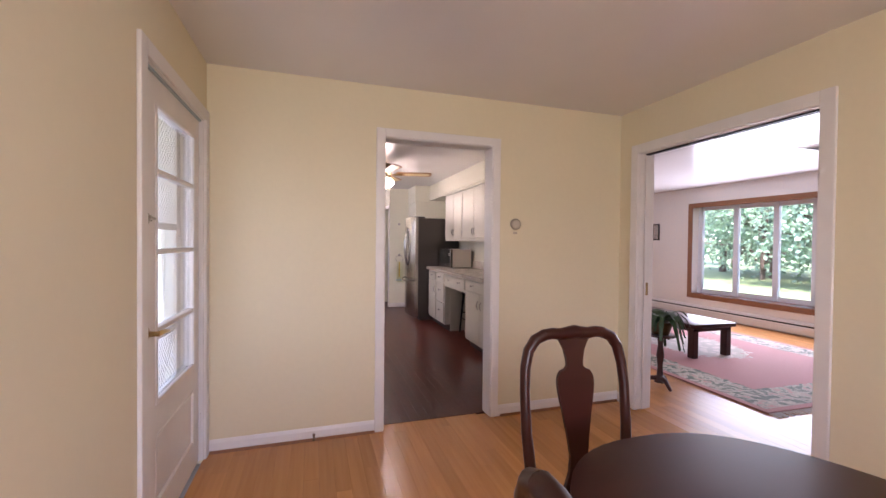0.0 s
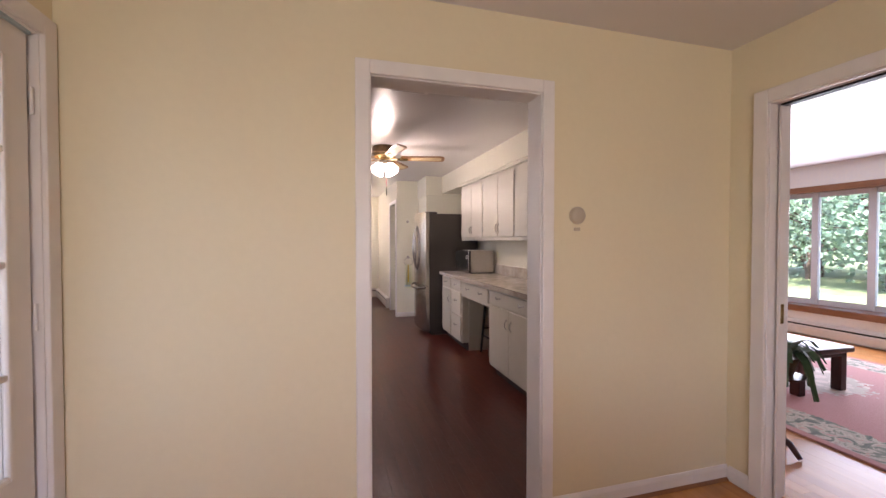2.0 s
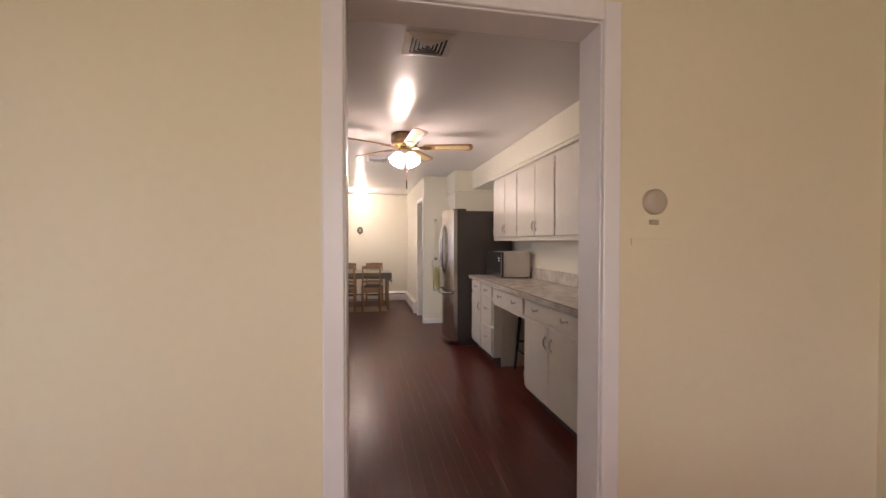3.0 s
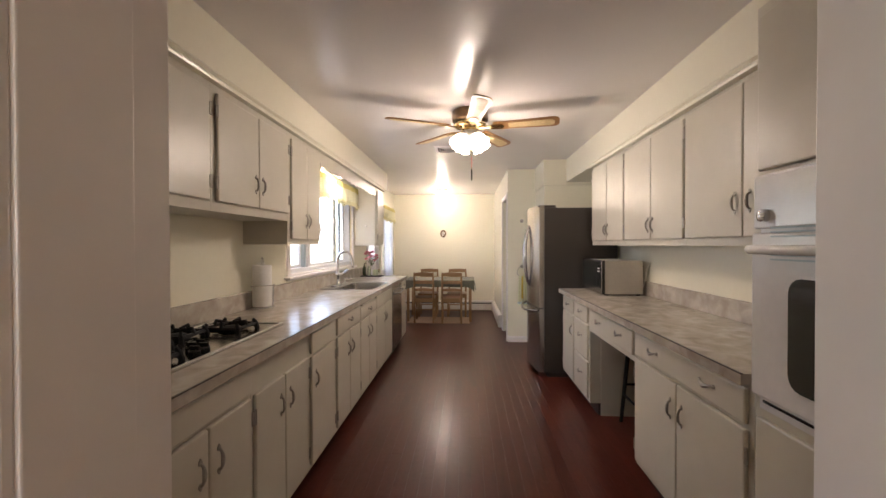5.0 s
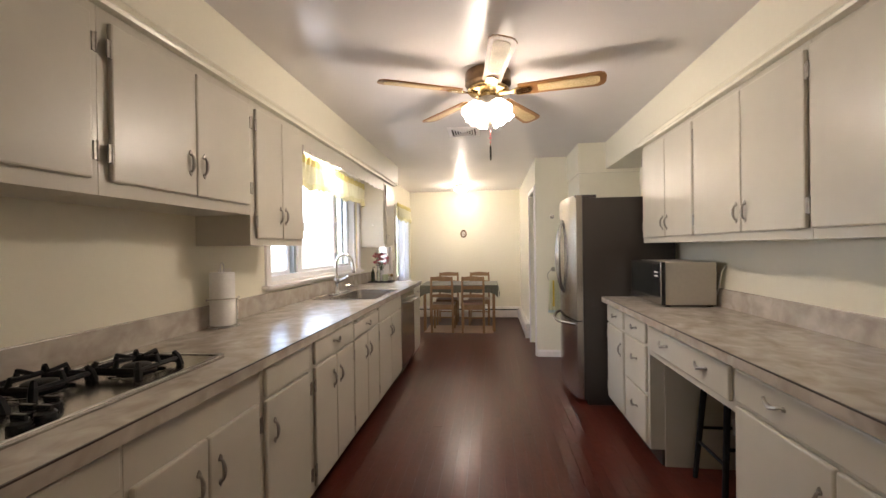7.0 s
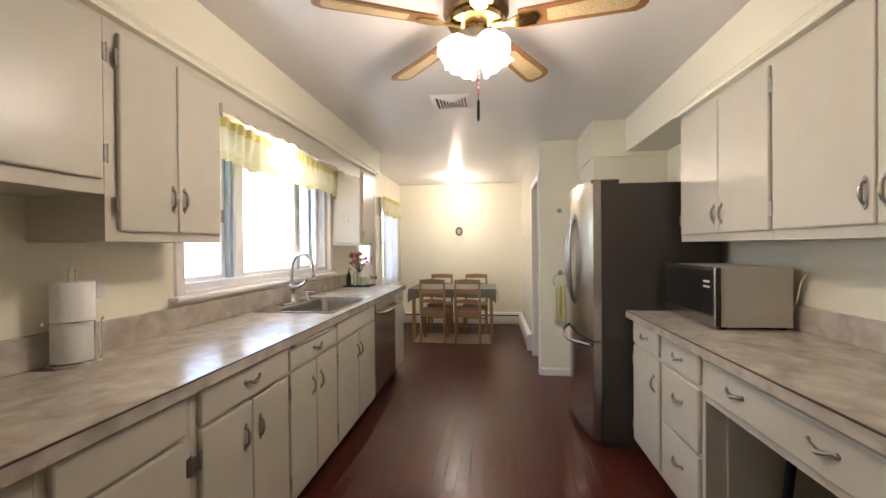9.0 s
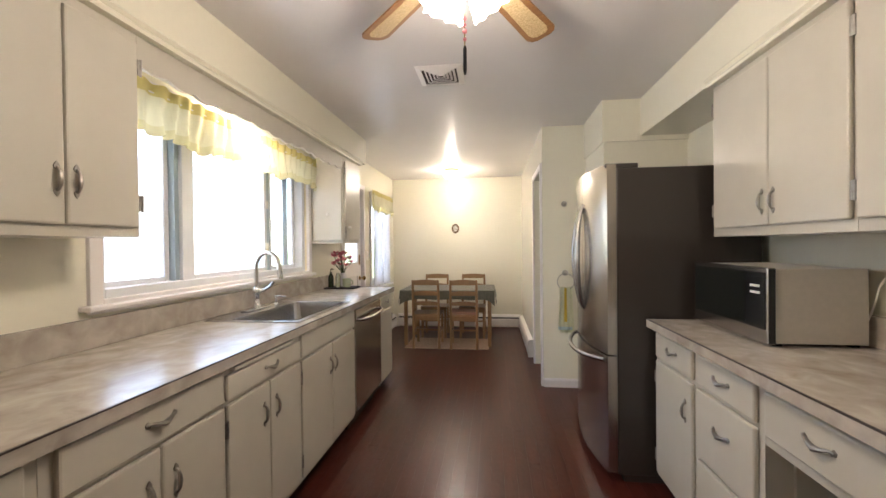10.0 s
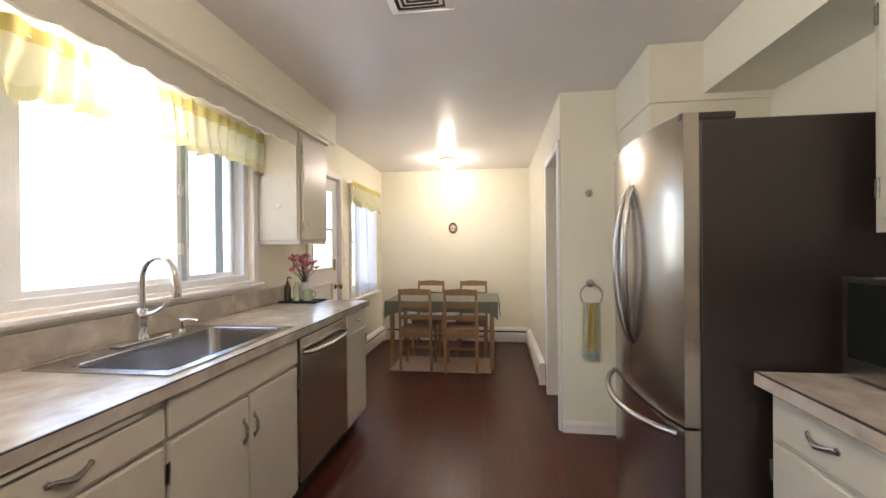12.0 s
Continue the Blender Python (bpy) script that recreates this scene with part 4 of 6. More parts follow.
# curtains
def ruffle(name, axis_x, y0, y1, z0, z1, depth, waves, label, mat="curtain", header=True):
    c = thing(name, (axis_x, (y0 + y1) / 2, z1), label, "curtain")
    n = waves * 8
    def at(i, v):
        u = i / n
        a = depth * (0.3 + 0.7 * (1 - v)) * (math.sin(2 * math.pi * waves * u + 1.9 * math.sin(9 * u + 2 * v) + 1.1 * math.sin(31 * u)) + 0.5 * math.sin(61 * u + 4 * v) * (1 - v))
        z = z0 + (z1 - z0) * v + (0.014 * math.sin(17 * u) + 0.009 * math.sin(43 * u) + 0.007 * math.sin(2 * math.pi * waves * u)) * (1 - v)
        if v > 1:
            z = z1 + (z1 - z0) * (v - 1) * (0.8 + 0.4 * math.sin(97 * u))
        return (axis_x + a, y0 + (y1 - y0) * u, z)

    bands = [("cloth", [0.2 + 0.1 * q for q in range(7)], M[mat]), ("hem", [0.0, 0.07, 0.14, 0.2], M["hem_soft"]), ("header", [0.8, 0.87, 0.93, 1.0, 1.07], M["hem"])] if header else [("cloth", [q / 8 for q in range(9)], M[mat])]
    for band, levels, m in bands:
        bm = bmesh.new()
        grid = [[bm.verts.new(at(i, v)) for i in range(n + 1)] for v in levels]
        for p, q in zip(grid, grid[1:]):
            for i in range(n):
                bm.faces.new((p[i], p[i + 1], q[i + 1], q[i]))
        part(band, bm, m, c, smooth=True)
    part("rod", tube(bmesh.new(), [(axis_x - 0.012, y0 - 0.015, z1 - 0.03), (axis_x - 0.012, y1 + 0.003, z1 - 0.03)], 0.006, 10), M["plastic"], c, "thin white curtain rod", True)
    return c


ruffle("valance_curtain", 0.30, 6.20, 8.195, 1.855, 2.09, 0.022, 24, "gathered sheer yellow valance curtain over the kitchen window")
ruffle("valance_curtain", 0.295, 9.90, 10.99, 1.815, 2.065, 0.022, 14, "gathered yellow valance curtain over the back window")
ruffle("sheer_curtain", 0.265, 10.05, 10.48, 0.78, 1.98, 0.010, 9, "sheer white curtain at the back window", "lace", False)
ruffle("sheer_curtain", 0.265, 10.49, 10.92, 0.78, 1.98, 0.010, 9, "sheer white curtain at the back window", "lace", False)

# lamp above the sink
sl = thing("sink_lamp", (0.40, 7.12, 2.17), "small round lamp under the soffit above the sink", "lamp")
part("canopy", lathe(bmesh.new(), 0.40, 7.12, [(0.045, 2.168), (0.045, 2.155), (0.02, 2.145), (0.018, 2.12)], 20), M["white"], sl, smooth=True)
part("bulb", lathe(bmesh.new(), 0.40, 7.12, [(0.012, 2.122), (0.02, 2.11), (0.026, 2.095), (0.012, 2.085), (0.002, 2.083)], 16), M["bulb"], sl, "glowing bulb", True)

# ---- appliances ----
dw = thing("dishwasher", (0.56, 7.84, 0), "stainless steel dishwasher under the worktop", "dishwasher")
part("body", boxed(0.26, 7.52, 0.11, 0.855, 8.162, 0.882), M["iron"], dw)
part("door", boxed(0.856, 7.525, 0.135, 0.886, 8.157, 0.872, bevel=0.006), M["steel"], dw)
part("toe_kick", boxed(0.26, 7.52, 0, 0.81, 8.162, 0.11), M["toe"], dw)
part("handle", tube(bmesh.new(), [(0.886, 7.56, 0.795), (0.905, 7.565, 0.795), (0.922, 7.60, 0.792), (0.932, 7.72, 0.788), (0.935, 7.84, 0.786), (0.932, 7.96, 0.788), (0.922, 8.08, 0.792), (0.905, 8.117, 0.795), (0.886, 8.12, 0.795)], 0.012, 12), M["steel_sink"], dw, "bowed steel bar handle", True)

fr = thing("refrigerator", (2.9, 7.46, 0), "stainless steel french-door refrigerator with dark sides", "refrigerator")
part("body", boxed(2.545, 7.04, 0.05, 3.28, 7.84, 1.745, bevel=0.006), M["fridge_side"], fr, "dark grey-brown cabinet")
part("base_grille", boxed(2.58, 7.06, 0.0, 3.25, 7.82, 0.05), M["toe"], fr)


def fridge_front(name, y0, y1, z0, z1):
    n = 10
    arc = []
    for i in range(n + 1):
        y = y0 + (y1 - y0) * i / n
        u = (y - 7.44) / 0.40
        arc.append((2.444 + 0.048 * abs(u) ** 2.2, y))
    bm = bmesh.new()
    prism(bm, arc + [(2.541, y1), (2.541, y0)], "z", z0, z1)
    es = [e for e in bm.edges if e.is_boundary or (len(e.link_faces) == 2 and e.calc_face_angle(0) > 0.6)]
    bmesh.ops.bevel(bm, geom=es, offset=0.006, segments=2, affect="EDGES")
    return part(name, bm, M["steel"], fr, "curved brushed steel front", True)


fridge_front("door", 7.04, 7.437, 0.715, 1.768)
fridge_front("door", 7.443, 7.84, 0.715, 1.768)
fridge_front("freezer_drawer", 7.04, 7.84, 0.06, 0.705)
for side in (-1, 1):
    bow = []
    for i in range(15):
        u = i / 14
        w = math.sin(math.pi * u)
        bow.append((2.447 - 0.050 * w ** 0.6, 7.425 + side * (0.022 + 0.034 * w), 0.915 + 0.665 * u))
    part("handle", tube(bmesh.new(), bow, [0.010 + 0.006 * math.sin(math.pi * i / 14) for i in range(15)], 12), M["steel_sink"], fr, "bowed steel door handle", True)
pts = []
for i in range(13):
    u = i / 12
    y = 7.06 + 0.74 * u
    w = (y - 7.44) / 0.40
    pts.append((2.444 + 0.048 * abs(w) ** 2.2 - 0.008 - 0.060 * math.sin(math.pi * u) ** 0.6, y, 0.683 - 0.02 * math.sin(math.pi * u)))
part("handle", tube(bmesh.new(), pts, 0.013, 12), M["steel_sink"], fr, "bowed steel freezer handle", True)
for y in (7.075, 7.80):
    part("hinge_cover", boxed(2.485, y - 0.03, 1.746, 2.66, y + 0.03, 1.772, bevel=0.006), M["fridge_side"], fr)

mw = thing("microwave_oven", (3.09, 6.68, 0.925), "stainless steel microwave oven with a black glass door on the worktop", "microwave")
part("case", boxed(2.938, 6.405, 0.937, 3.262, 6.960, 1.226, bevel=0.004), M["case_grey"], mw, "pale grey metal case")
part("front_frame", boxed(2.908, 6.400, 0.934, 2.939, 6.965, 1.230, bevel=0.004), M["steel"], mw)
part("edge_trim", boxed(2.912, 6.3975, 0.938, 2.936, 6.4005, 1.226), M["black"], mw, "black plastic edge of the door frame")
part("door_window", boxed(2.9052, 6.535, 0.990, 2.909, 6.945, 1.212, bevel=0.001), M["oven_black"], mw, "black glass door")
part("control_panel", boxed(2.9050, 6.412, 0.990, 2.909, 6.530, 1.212, bevel=0.001), M["black"], mw)
for z0, z1 in ((1.152, 1.162), (1.126, 1.136)):
    part("display_bar", boxed(2.9040, 6.440, z0, 2.9052, 6.500, z1), M["heater"], mw, "pale lettering on the control panel")
part("cord", tube(bmesh.new(), [(3.262, 6.47, 0.99), (3.283, 6.45, 1.00), (3.288, 6.42, 1.08), (3.290, 6.40, 1.16), (3.31, 6.39, 1.20)], 0.004, 8), M["plastic"], mw, smooth=True)
for x in (2.96, 3.23):
    for y in (6.44, 6.92):
        part("foot", boxed(x - 0.015, y - 0.015, 0.925, x + 0.015, y + 0.015, 0.938), M["black"], mw)

tower = thing("oven_cabinet", (3.0, 3.78, 0), "tall cream painted cabinet with a built-in wall oven", "cabinet")
TF = 2.70
part("body", boxed(TF + 0.018, 3.315, 0.10, RW, 4.248, 2.15), M["cabinet"], tower)
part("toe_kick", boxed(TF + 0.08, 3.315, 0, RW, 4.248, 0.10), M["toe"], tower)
front(tower, "door", TF, -1, 3.40, 4.225, 1.605, 2.11)
front(tower, "door", TF, -1, 3.40, 4.225, 0.13, 0.80)
oven = thing("wall_oven", (2.69, 3.80, 0.83), "white built-in wall oven with a dark glass window", "oven")
part("trim_frame", boxed(TF - 0.004, 3.41, 0.835, TF + 0.016, 4.20, 1.59, bevel=0.003), M["white"], oven)
part("control_panel", boxed(TF - 0.030, 3.415, 1.415, TF - 0.005, 4.195, 1.582, bevel=0.006), M["white"], oven)
part("door", boxed(TF - 0.036, 3.415, 0.885, TF - 0.005, 4.195, 1.402, bevel=0.008), M["white"], oven)
wo = []
for cy, cz, a0 in ((3.995, 1.225, 0), (3.60, 1.225, 90), (3.60, 0.995, 180), (3.995, 0.995, 270)):
    wo += [(cy + 0.045 * math.cos(radians(a0 + i * 22.5)), cz + 0.045 * math.sin(radians(a0 + i * 22.5))) for i in range(5)]
part("door_window", prism(bmesh.new(), wo, "x", TF - 0.0385, TF - 0.034), M["oven_black"], oven, "dark glass window")
part("handle", tube(bmesh.new(), [(TF - 0.036, 4.15, 1.350), (TF - 0.075, 4.145, 1.350), (TF - 0.08, 4.12, 1.350), (TF - 0.08, 3.49, 1.350), (TF - 0.075, 3.465, 1.350), (TF - 0.036, 3.46, 1.350)], 0.014, 12), M["white"], oven, "white bar handle", True)
part("knob", lathe(bmesh.new(), TF - 0.030, 4.14, [(0.020, 0), (0.019, -0.016), (0.012, -0.02), (0.003, -0.021)], 20, "x", 1.455), M["chrome"], oven, "chrome knob", True)
part("display", boxed(TF - 0.0325, 3.72, 1.46, TF - 0.029, 3.92, 1.55, bevel=0.001), M["black"], oven)
for i in range(6):
    part("vent_slot", boxed(TF - 0.0375, 3.50, 1.318 + i * 0.013 + (0.03 if i > 2 else 0), TF - 0.034, 4.11, 1.323 + i * 0.013 + (0.03 if i > 2 else 0)), M["gasket"], oven)
part("lower_vent", boxed(TF - 0.008, 3.43, 0.860, TF - 0.003, 4.18, 0.868), M["black"], oven)

ol = thing("wall_outlet", (3.31, 4.96, 1.12), "white wall outlet above the worktop near the oven", "outlet")
part("cover_plate", boxed(3.311, 4.925, 1.125, 3.317, 4.995, 1.24, bevel=0.002), M["plastic"], ol)
for z in (1.16, 1.205):
    part("socket", boxed(3.3085, 4.943, z - 0.014, 3.312, 4.977, z + 0.014, bevel=0.002), M["white"], ol)

# cooktop
ct = thing("cooktop", (0.62, 4.54, 0.925), "stainless steel gas cooktop with black cast-iron grates", "cooktop")
bm = boxed(0.335, 4.075, 0.925, 0.735, 5.005, 0.935, bevel=0.003)
part("tray", bm, M["steel_sink"], ct)
part("tray_rim", boxed(0.345, 4.085, 0.934, 0.725, 4.995, 0.937, bevel=0.001), M["steel"], ct)
for x0, y0, x1, y1 in ((0.335, 4.075, 0.345, 5.005), (0.725, 4.075, 0.735, 5.005), (0.345, 4.075, 0.725, 4.085), (0.345, 4.995, 0.725, 5.005)):
    part("rim", boxed(x0, y0, 0.934, x1, y1, 0.943, bevel=0.003), M["chrome"], ct, "bright raised rim")


def grate(bx, by, h=0.082):
    """A square cast-iron pan support: splayed corner legs, a low ring and four prongs that rise to blunt tips."""
    bm = bmesh.new()
    corners = [(bx - h, by - h), (bx + h, by - h), (bx + h, by + h), (bx - h, by + h)]
    for (xa, ya), (xb, yb) in zip(corners, corners[1:] + corners[:1]):
        tube(bm, [(xa, ya, 0.966), (xb, yb, 0.966)], 0.0085, 6)
        tube(bm, [(bx + (xa - bx) * 1.08, by + (ya - by) * 1.08, 0.937), (xa, ya, 0.970), (bx + (xa - bx) * 0.9, by + (ya - by) * 0.9, 0.990)], [0.012, 0.012, 0.007], 6)
        mx, my = (xa + xb) / 2, (ya + yb) / 2
        tube(bm, [(mx, my, 0.966), (bx + (mx - bx) * 0.92, by + (my - by) * 0.92, 0.992), (bx + (mx - bx) * 0.30, by + (my - by) * 0.30, 0.986)], [0.010, 0.0085, 0.006], 6)
        if abs(ya - yb) < 1e-6:
            prism(bm, [(xa, 0.950), (xb, 0.950), (xb, 0.966), (xa, 0.966)], "y", ya - 0.005, ya + 0.005)
    return bm


for bx, by in ((0.575, 4.775), (0.435, 4.585), (0.450, 4.335), (0.600, 4.185)):
    part("burner", lathe(bmesh.new(), bx, by, [(0.056, 0.937), (0.056, 0.944), (0.044, 0.950), (0.042, 0.962), (0.034, 0.966), (0.002, 0.967)], 20), M["iron"], ct, "black burner cap", True)
    part("drip_pan", lathe(bmesh.new(), bx, by, [(0.082, 0.9372), (0.082, 0.939), (0.074, 0.9405), (0.058, 0.938)], 24), M["oven_black"], ct, "dark burner bowl", True)
    part("grate", grate(bx, by), M["iron"], ct, "black cast-iron grate")
for kx, ky in ((0.640, 4.395), (0.640, 4.450), (0.690, 4.340), (0.690, 4.395)):
    knob = bmesh.new()
    lathe(knob, kx, ky, [(0.024, 0.937), (0.023, 0.956), (0.018, 0.962), (0.002, 0.963)], 16)
    box(knob, kx - 0.020, ky - 0.005, 0.960, kx + 0.020, ky + 0.005, 0.976, 0.002)
    part("knob", knob, M["black"], ct, "round black control knob with a grip bar")

# sink and tap
sk = thing("sink", (0.57, 7.14, 0.925), "stainless steel drop-in kitchen sink", "sink")
part("rim", plate("z", 0.9255, 0.931, 0.30, 0.842, 6.742, 7.538, [(0.425, 0.80, 6.79, 7.49)]), M["steel_sink"], sk)


def rounded(x0, x1, y0, y1, r, z, k=6):
    o = []
    for cx, cy, a0 in ((x1 - r, y1 - r, 0), (x0 + r, y1 - r, 90), (x0 + r, y0 + r, 180), (x1 - r, y0 + r, 270)):
        o += [(cx + r * math.cos(radians(a0 + 90 * i / k)), cy + r * math.sin(radians(a0 + 90 * i / k)), z) for i in range(k + 1)]
    return o


bm = bmesh.new()
levels = [(0.0, 0.9325, 0.05), (0.006, 0.929, 0.05), (0.010, 0.90, 0.055), (0.018, 0.80, 0.06), (0.026, 0.772, 0.065), (0.045, 0.757, 0.07), (0.08, 0.752, 0.07)]
rings = [[bm.verts.new(p) for p in rounded(0.423 + d, 0.802 - d, 6.788 + d, 7.492 - d, r, z)] for d, z, r in levels]
for ra, rb in zip(rings, rings[1:]):
    for i in range(len(ra)):
        bm.faces.new((ra[i], ra[(i + 1) % len(ra)], rb[(i + 1) % len(ra)], rb[i]))
bm.faces.new(rings[-1])
bowl = part("bowl", bm, M["steel_sink"], sk, smooth=True)
for f in bowl.data.polygons:
    f.use_smooth = True
part("drain", lathe(bmesh.new(), 0.61, 7.14, [(0.04, 0.756), (0.04, 0.760), (0.03, 0.7605), (0.002, 0.7606)], 20), M["chrome"], sk, smooth=True)

tp = thing("kitchen_tap", (0.345, 7.16, 0.931), "chrome gooseneck pull-down kitchen tap", "tap")
part("deck_plate", boxed(0.318, 7.03, 0.931, 0.374, 7.29, 0.941, bevel=0.004), M["chrome"], tp, smooth=True)
part("body", lathe(bmesh.new(), 0.345, 7.16, [(0.027, 0.941), (0.026, 0.955), (0.019, 0.965), (0.019, 1.02), (0.024, 1.03), (0.024, 1.065), (0.016, 1.075)], 20), M["chrome"], tp, smooth=True)
arc = [(0.345, 7.16, 1.07), (0.345, 7.16, 1.20)]
for i in range(1, 10):
    a = math.pi * (1 - i / 9 * 0.93)
    arc.append((0.345 + 0.08 + 0.08 * math.cos(a), 7.16, 1.20 + 0.095 * math.sin(a)))
part("spout", tube(bmesh.new(), arc, 0.0135, 14), M["chrome"], tp, smooth=True)
part("spray_head", tube(bmesh.new(), [(0.503, 7.16, 1.222), (0.506, 7.16, 1.20), (0.512, 7.16, 1.15), (0.514, 7.16, 1.122)], [0.014, 0.016, 0.019, 0.017], 14), M["chrome"], tp, smooth=True)
part("lever", tube(bmesh.new(), [(0.362, 7.163, 1.046), (0.39, 7.172, 1.050), (0.428, 7.180, 1.076), (0.450, 7.184, 1.104)], [0.014, 0.011, 0.0085, 0.010], 12), M["chrome"], tp, smooth=True)
sd = thing("soap_dispenser", (0.365, 7.36, 0.931), "chrome soap dispenser beside the tap", "soap dispenser")
part("stem", lathe(bmesh.new(), 0.365, 7.36, [(0.018, 0.931), (0.017, 0.94), (0.010, 0.945), (0.009, 0.985)], 14), M["chrome"], sd, smooth=True)
part("nozzle", tube(bmesh.new(), [(0.355, 7.36, 0.988), (0.40, 7.37, 0.990), (0.43, 7.38, 0.984)], 0.006, 10), M["chrome"], sd, smooth=True)

# ---- ceiling fan ----
FX, FY = 1.775, 6.05
fan = thing("ceiling_fan", (FX, FY, H), "five-bladed ceiling fan with cane insets and a light kit", "ceiling fan")
part("housing", lathe(bmesh.new(), FX, FY, [(0.135, 2.42), (0.140, 2.412), (0.142, 2.345), (0.128, 2.332), (0.118, 2.328)], 40), M["bronze"], fan, "dark bronze motor housing", True)
part("rotor", lathe(bmesh.new(), FX, FY, [(0.10, 2.33), (0.122, 2.326), (0.128, 2.308), (0.118, 2.296), (0.075, 2.290), (0.05, 2.285), (0.045, 2.265)], 40), M["brass"], fan, "aged brass rotor with a pierced band", True)
for k in range(24):
    t = 2 * math.pi * k / 24
    part("vent_slot", lathe(bmesh.new(), FX + 0.131 * math.cos(t), FY + 0.131 * math.sin(t), [(0.005, 2.334), (0.006, 2.336), (0.005, 2.340)], 6), M["bronze"], fan)
part("switch_cup", lathe(bmesh.new(), FX, FY, [(0.045, 2.268), (0.060, 2.262), (0.062, 2.225), (0.055, 2.212), (0.03, 2.206)], 28), M["pewter"], fan, smooth=True)


def blade_outline(L0, L1, w0, w1, n=8):
    o = [(L0, -w0), (L0 + 0.02, -w0 - 0.004)]
    o += [(L0 + (L1 - 0.04 - L0) * i / n, -(w0 + (w1 - w0) * i / n)) for i in range(2, n + 1)]
    o += [(L1 - 0.012, -w1 * 0.8), (L1, -w1 * 0.45), (L1, w1 * 0.45), (L1 - 0.012, w1 * 0.8)]
    o += [(L0 + (L1 - 0.04 - L0) * i / n, (w0 + (w1 - w0) * i / n)) for i in range(n, 1, -1)]
    return o + [(L0 + 0.02, w0 + 0.004), (L0, w0)]


for k in range(5):
    turn = Matrix.Translation((FX, FY, 2.293)) @ Matrix.Rotation(radians(60.5 + 72 * k), 4, "Z") @ Matrix.Rotation(radians(-12), 4, "X")
    bm = prism(bmesh.new(), blade_outline(0.185, 0.68, 0.050, 0.068), "z", -0.004, 0.004)
    bmesh.ops.transform(bm, matrix=turn, verts=bm.verts)
    bl = part("blade", bm, M["blade"], fan, "stained wooden blade")
    for z0, z1 in ((-0.0065, -0.0042), (0.0042, 0.0065)):
        bm = prism(bmesh.new(), blade_outline(0.30, 0.645, 0.030, 0.044), "z", z0, z1)
        bmesh.ops.transform(bm, matrix=turn, verts=bm.verts)
        part("cane_inset", bm, M["cane"], bl, "woven cane inset")
    bm = prism(bmesh.new(), [(0.07, -0.014), (0.14, -0.012), (0.18, -0.036), (0.25, -0.032), (0.268, 0), (0.25, 0.032), (0.18, 0.036), (0.14, 0.012), (0.07, 0.014)], "z", -0.013, -0.0068)
    bmesh.ops.transform(bm, matrix=turn, verts=bm.verts)
    part("blade_iron", bm, M["brass"], bl, "brass blade bracket")
for k in range(4):
    a = radians(38 + 90 * k)
    c, s = math.cos(a), math.sin(a)
    prof = [(0.016, 0.004), (0.026, -0.008), (0.050, -0.030), (0.062, -0.062), (0.066, -0.090), (0.074, -0.106), (0.071, -0.108), (0.060, -0.088), (0.004, -0.050)]
    bm = lathe(bmesh.new(), 0, 0, prof, 24)
    for v in bm.verts:
        if v.co.z < -0.05:
            v.co.z += 0.006 * math.sin(8 * math.atan2(v.co.y, v.co.x)) * (-(v.co.z + 0.05) / 0.06)
    bmesh.ops.transform(bm, matrix=Matrix.Translation((FX + c * 0.058, FY + s * 0.058, 2.222)) @ Matrix.Rotation(a, 4, "Z") @ Matrix.Rotation(radians(-38), 4, "Y"), verts=bm.verts)
    sh = part("shade", bm, M["globe"], fan, "glowing white glass tulip shade", True)
    sh.visible_shadow = False
    part("lamp_arm", tube(bmesh.new(), [(FX + c * 0.03, FY + s * 0.03, 2.235), (FX + c * 0.052, FY + s * 0.052, 2.236), (FX + c * 0.060, FY + s * 0.060, 2.218)], 0.012, 10), M["brass"], fan, smooth=True)
bm = tube(bmesh.new(), [(FX + 0.01, FY - 0.06, 2.22), (FX + 0.01, FY - 0.065, 2.08), (FX + 0.01, FY - 0.065, 1.92)], 0.0022, 6)
pc = part("pull_chain", bm, M["brass"], fan)
for z, r in ((2.04, 0.007), (2.02, 0.006), (2.00, 0.008), (1.975, 0.006)):
    part("bead", lathe(bmesh.new(), FX + 0.01, FY - 0.065, [(0.001, z - r), (r * 0.8, z - r * 0.6), (r, z), (r * 0.8, z + r * 0.6), (0.001, z + r)], 12), M["pink"], pc, "red bead", True)
part("fob", tube(bmesh.new(), [(FX + 0.01, FY - 0.065, 1.955), (FX + 0.01, FY - 0.065, 1.945), (FX + 0.01, FY - 0.065, 1.88), (FX + 0.01, FY - 0.065, 1.865)], [0.003, 0.006, 0.006, 0.003], 10), M["black"], pc, "dark wooden fob", True)

dl = thing("flush_lamp", (1.28, 10.55, H), "round flush ceiling lamp, lit", "lamp")
part("canopy", lathe(bmesh.new(), 1.28, 10.55, [(0.11, 2.42), (0.115, 2.40), (0.10, 2.385)], 28), M["brass"], dl, smooth=True)
g = part("shade", lathe(bmesh.new(), 1.28, 10.55, [(0.10, 2.388), (0.118, 2.36), (0.105, 2.325), (0.06, 2.30), (0.004, 2.293)], 28), M["bulb"], dl, "glowing glass shade", True)
g.visible_shadow = False


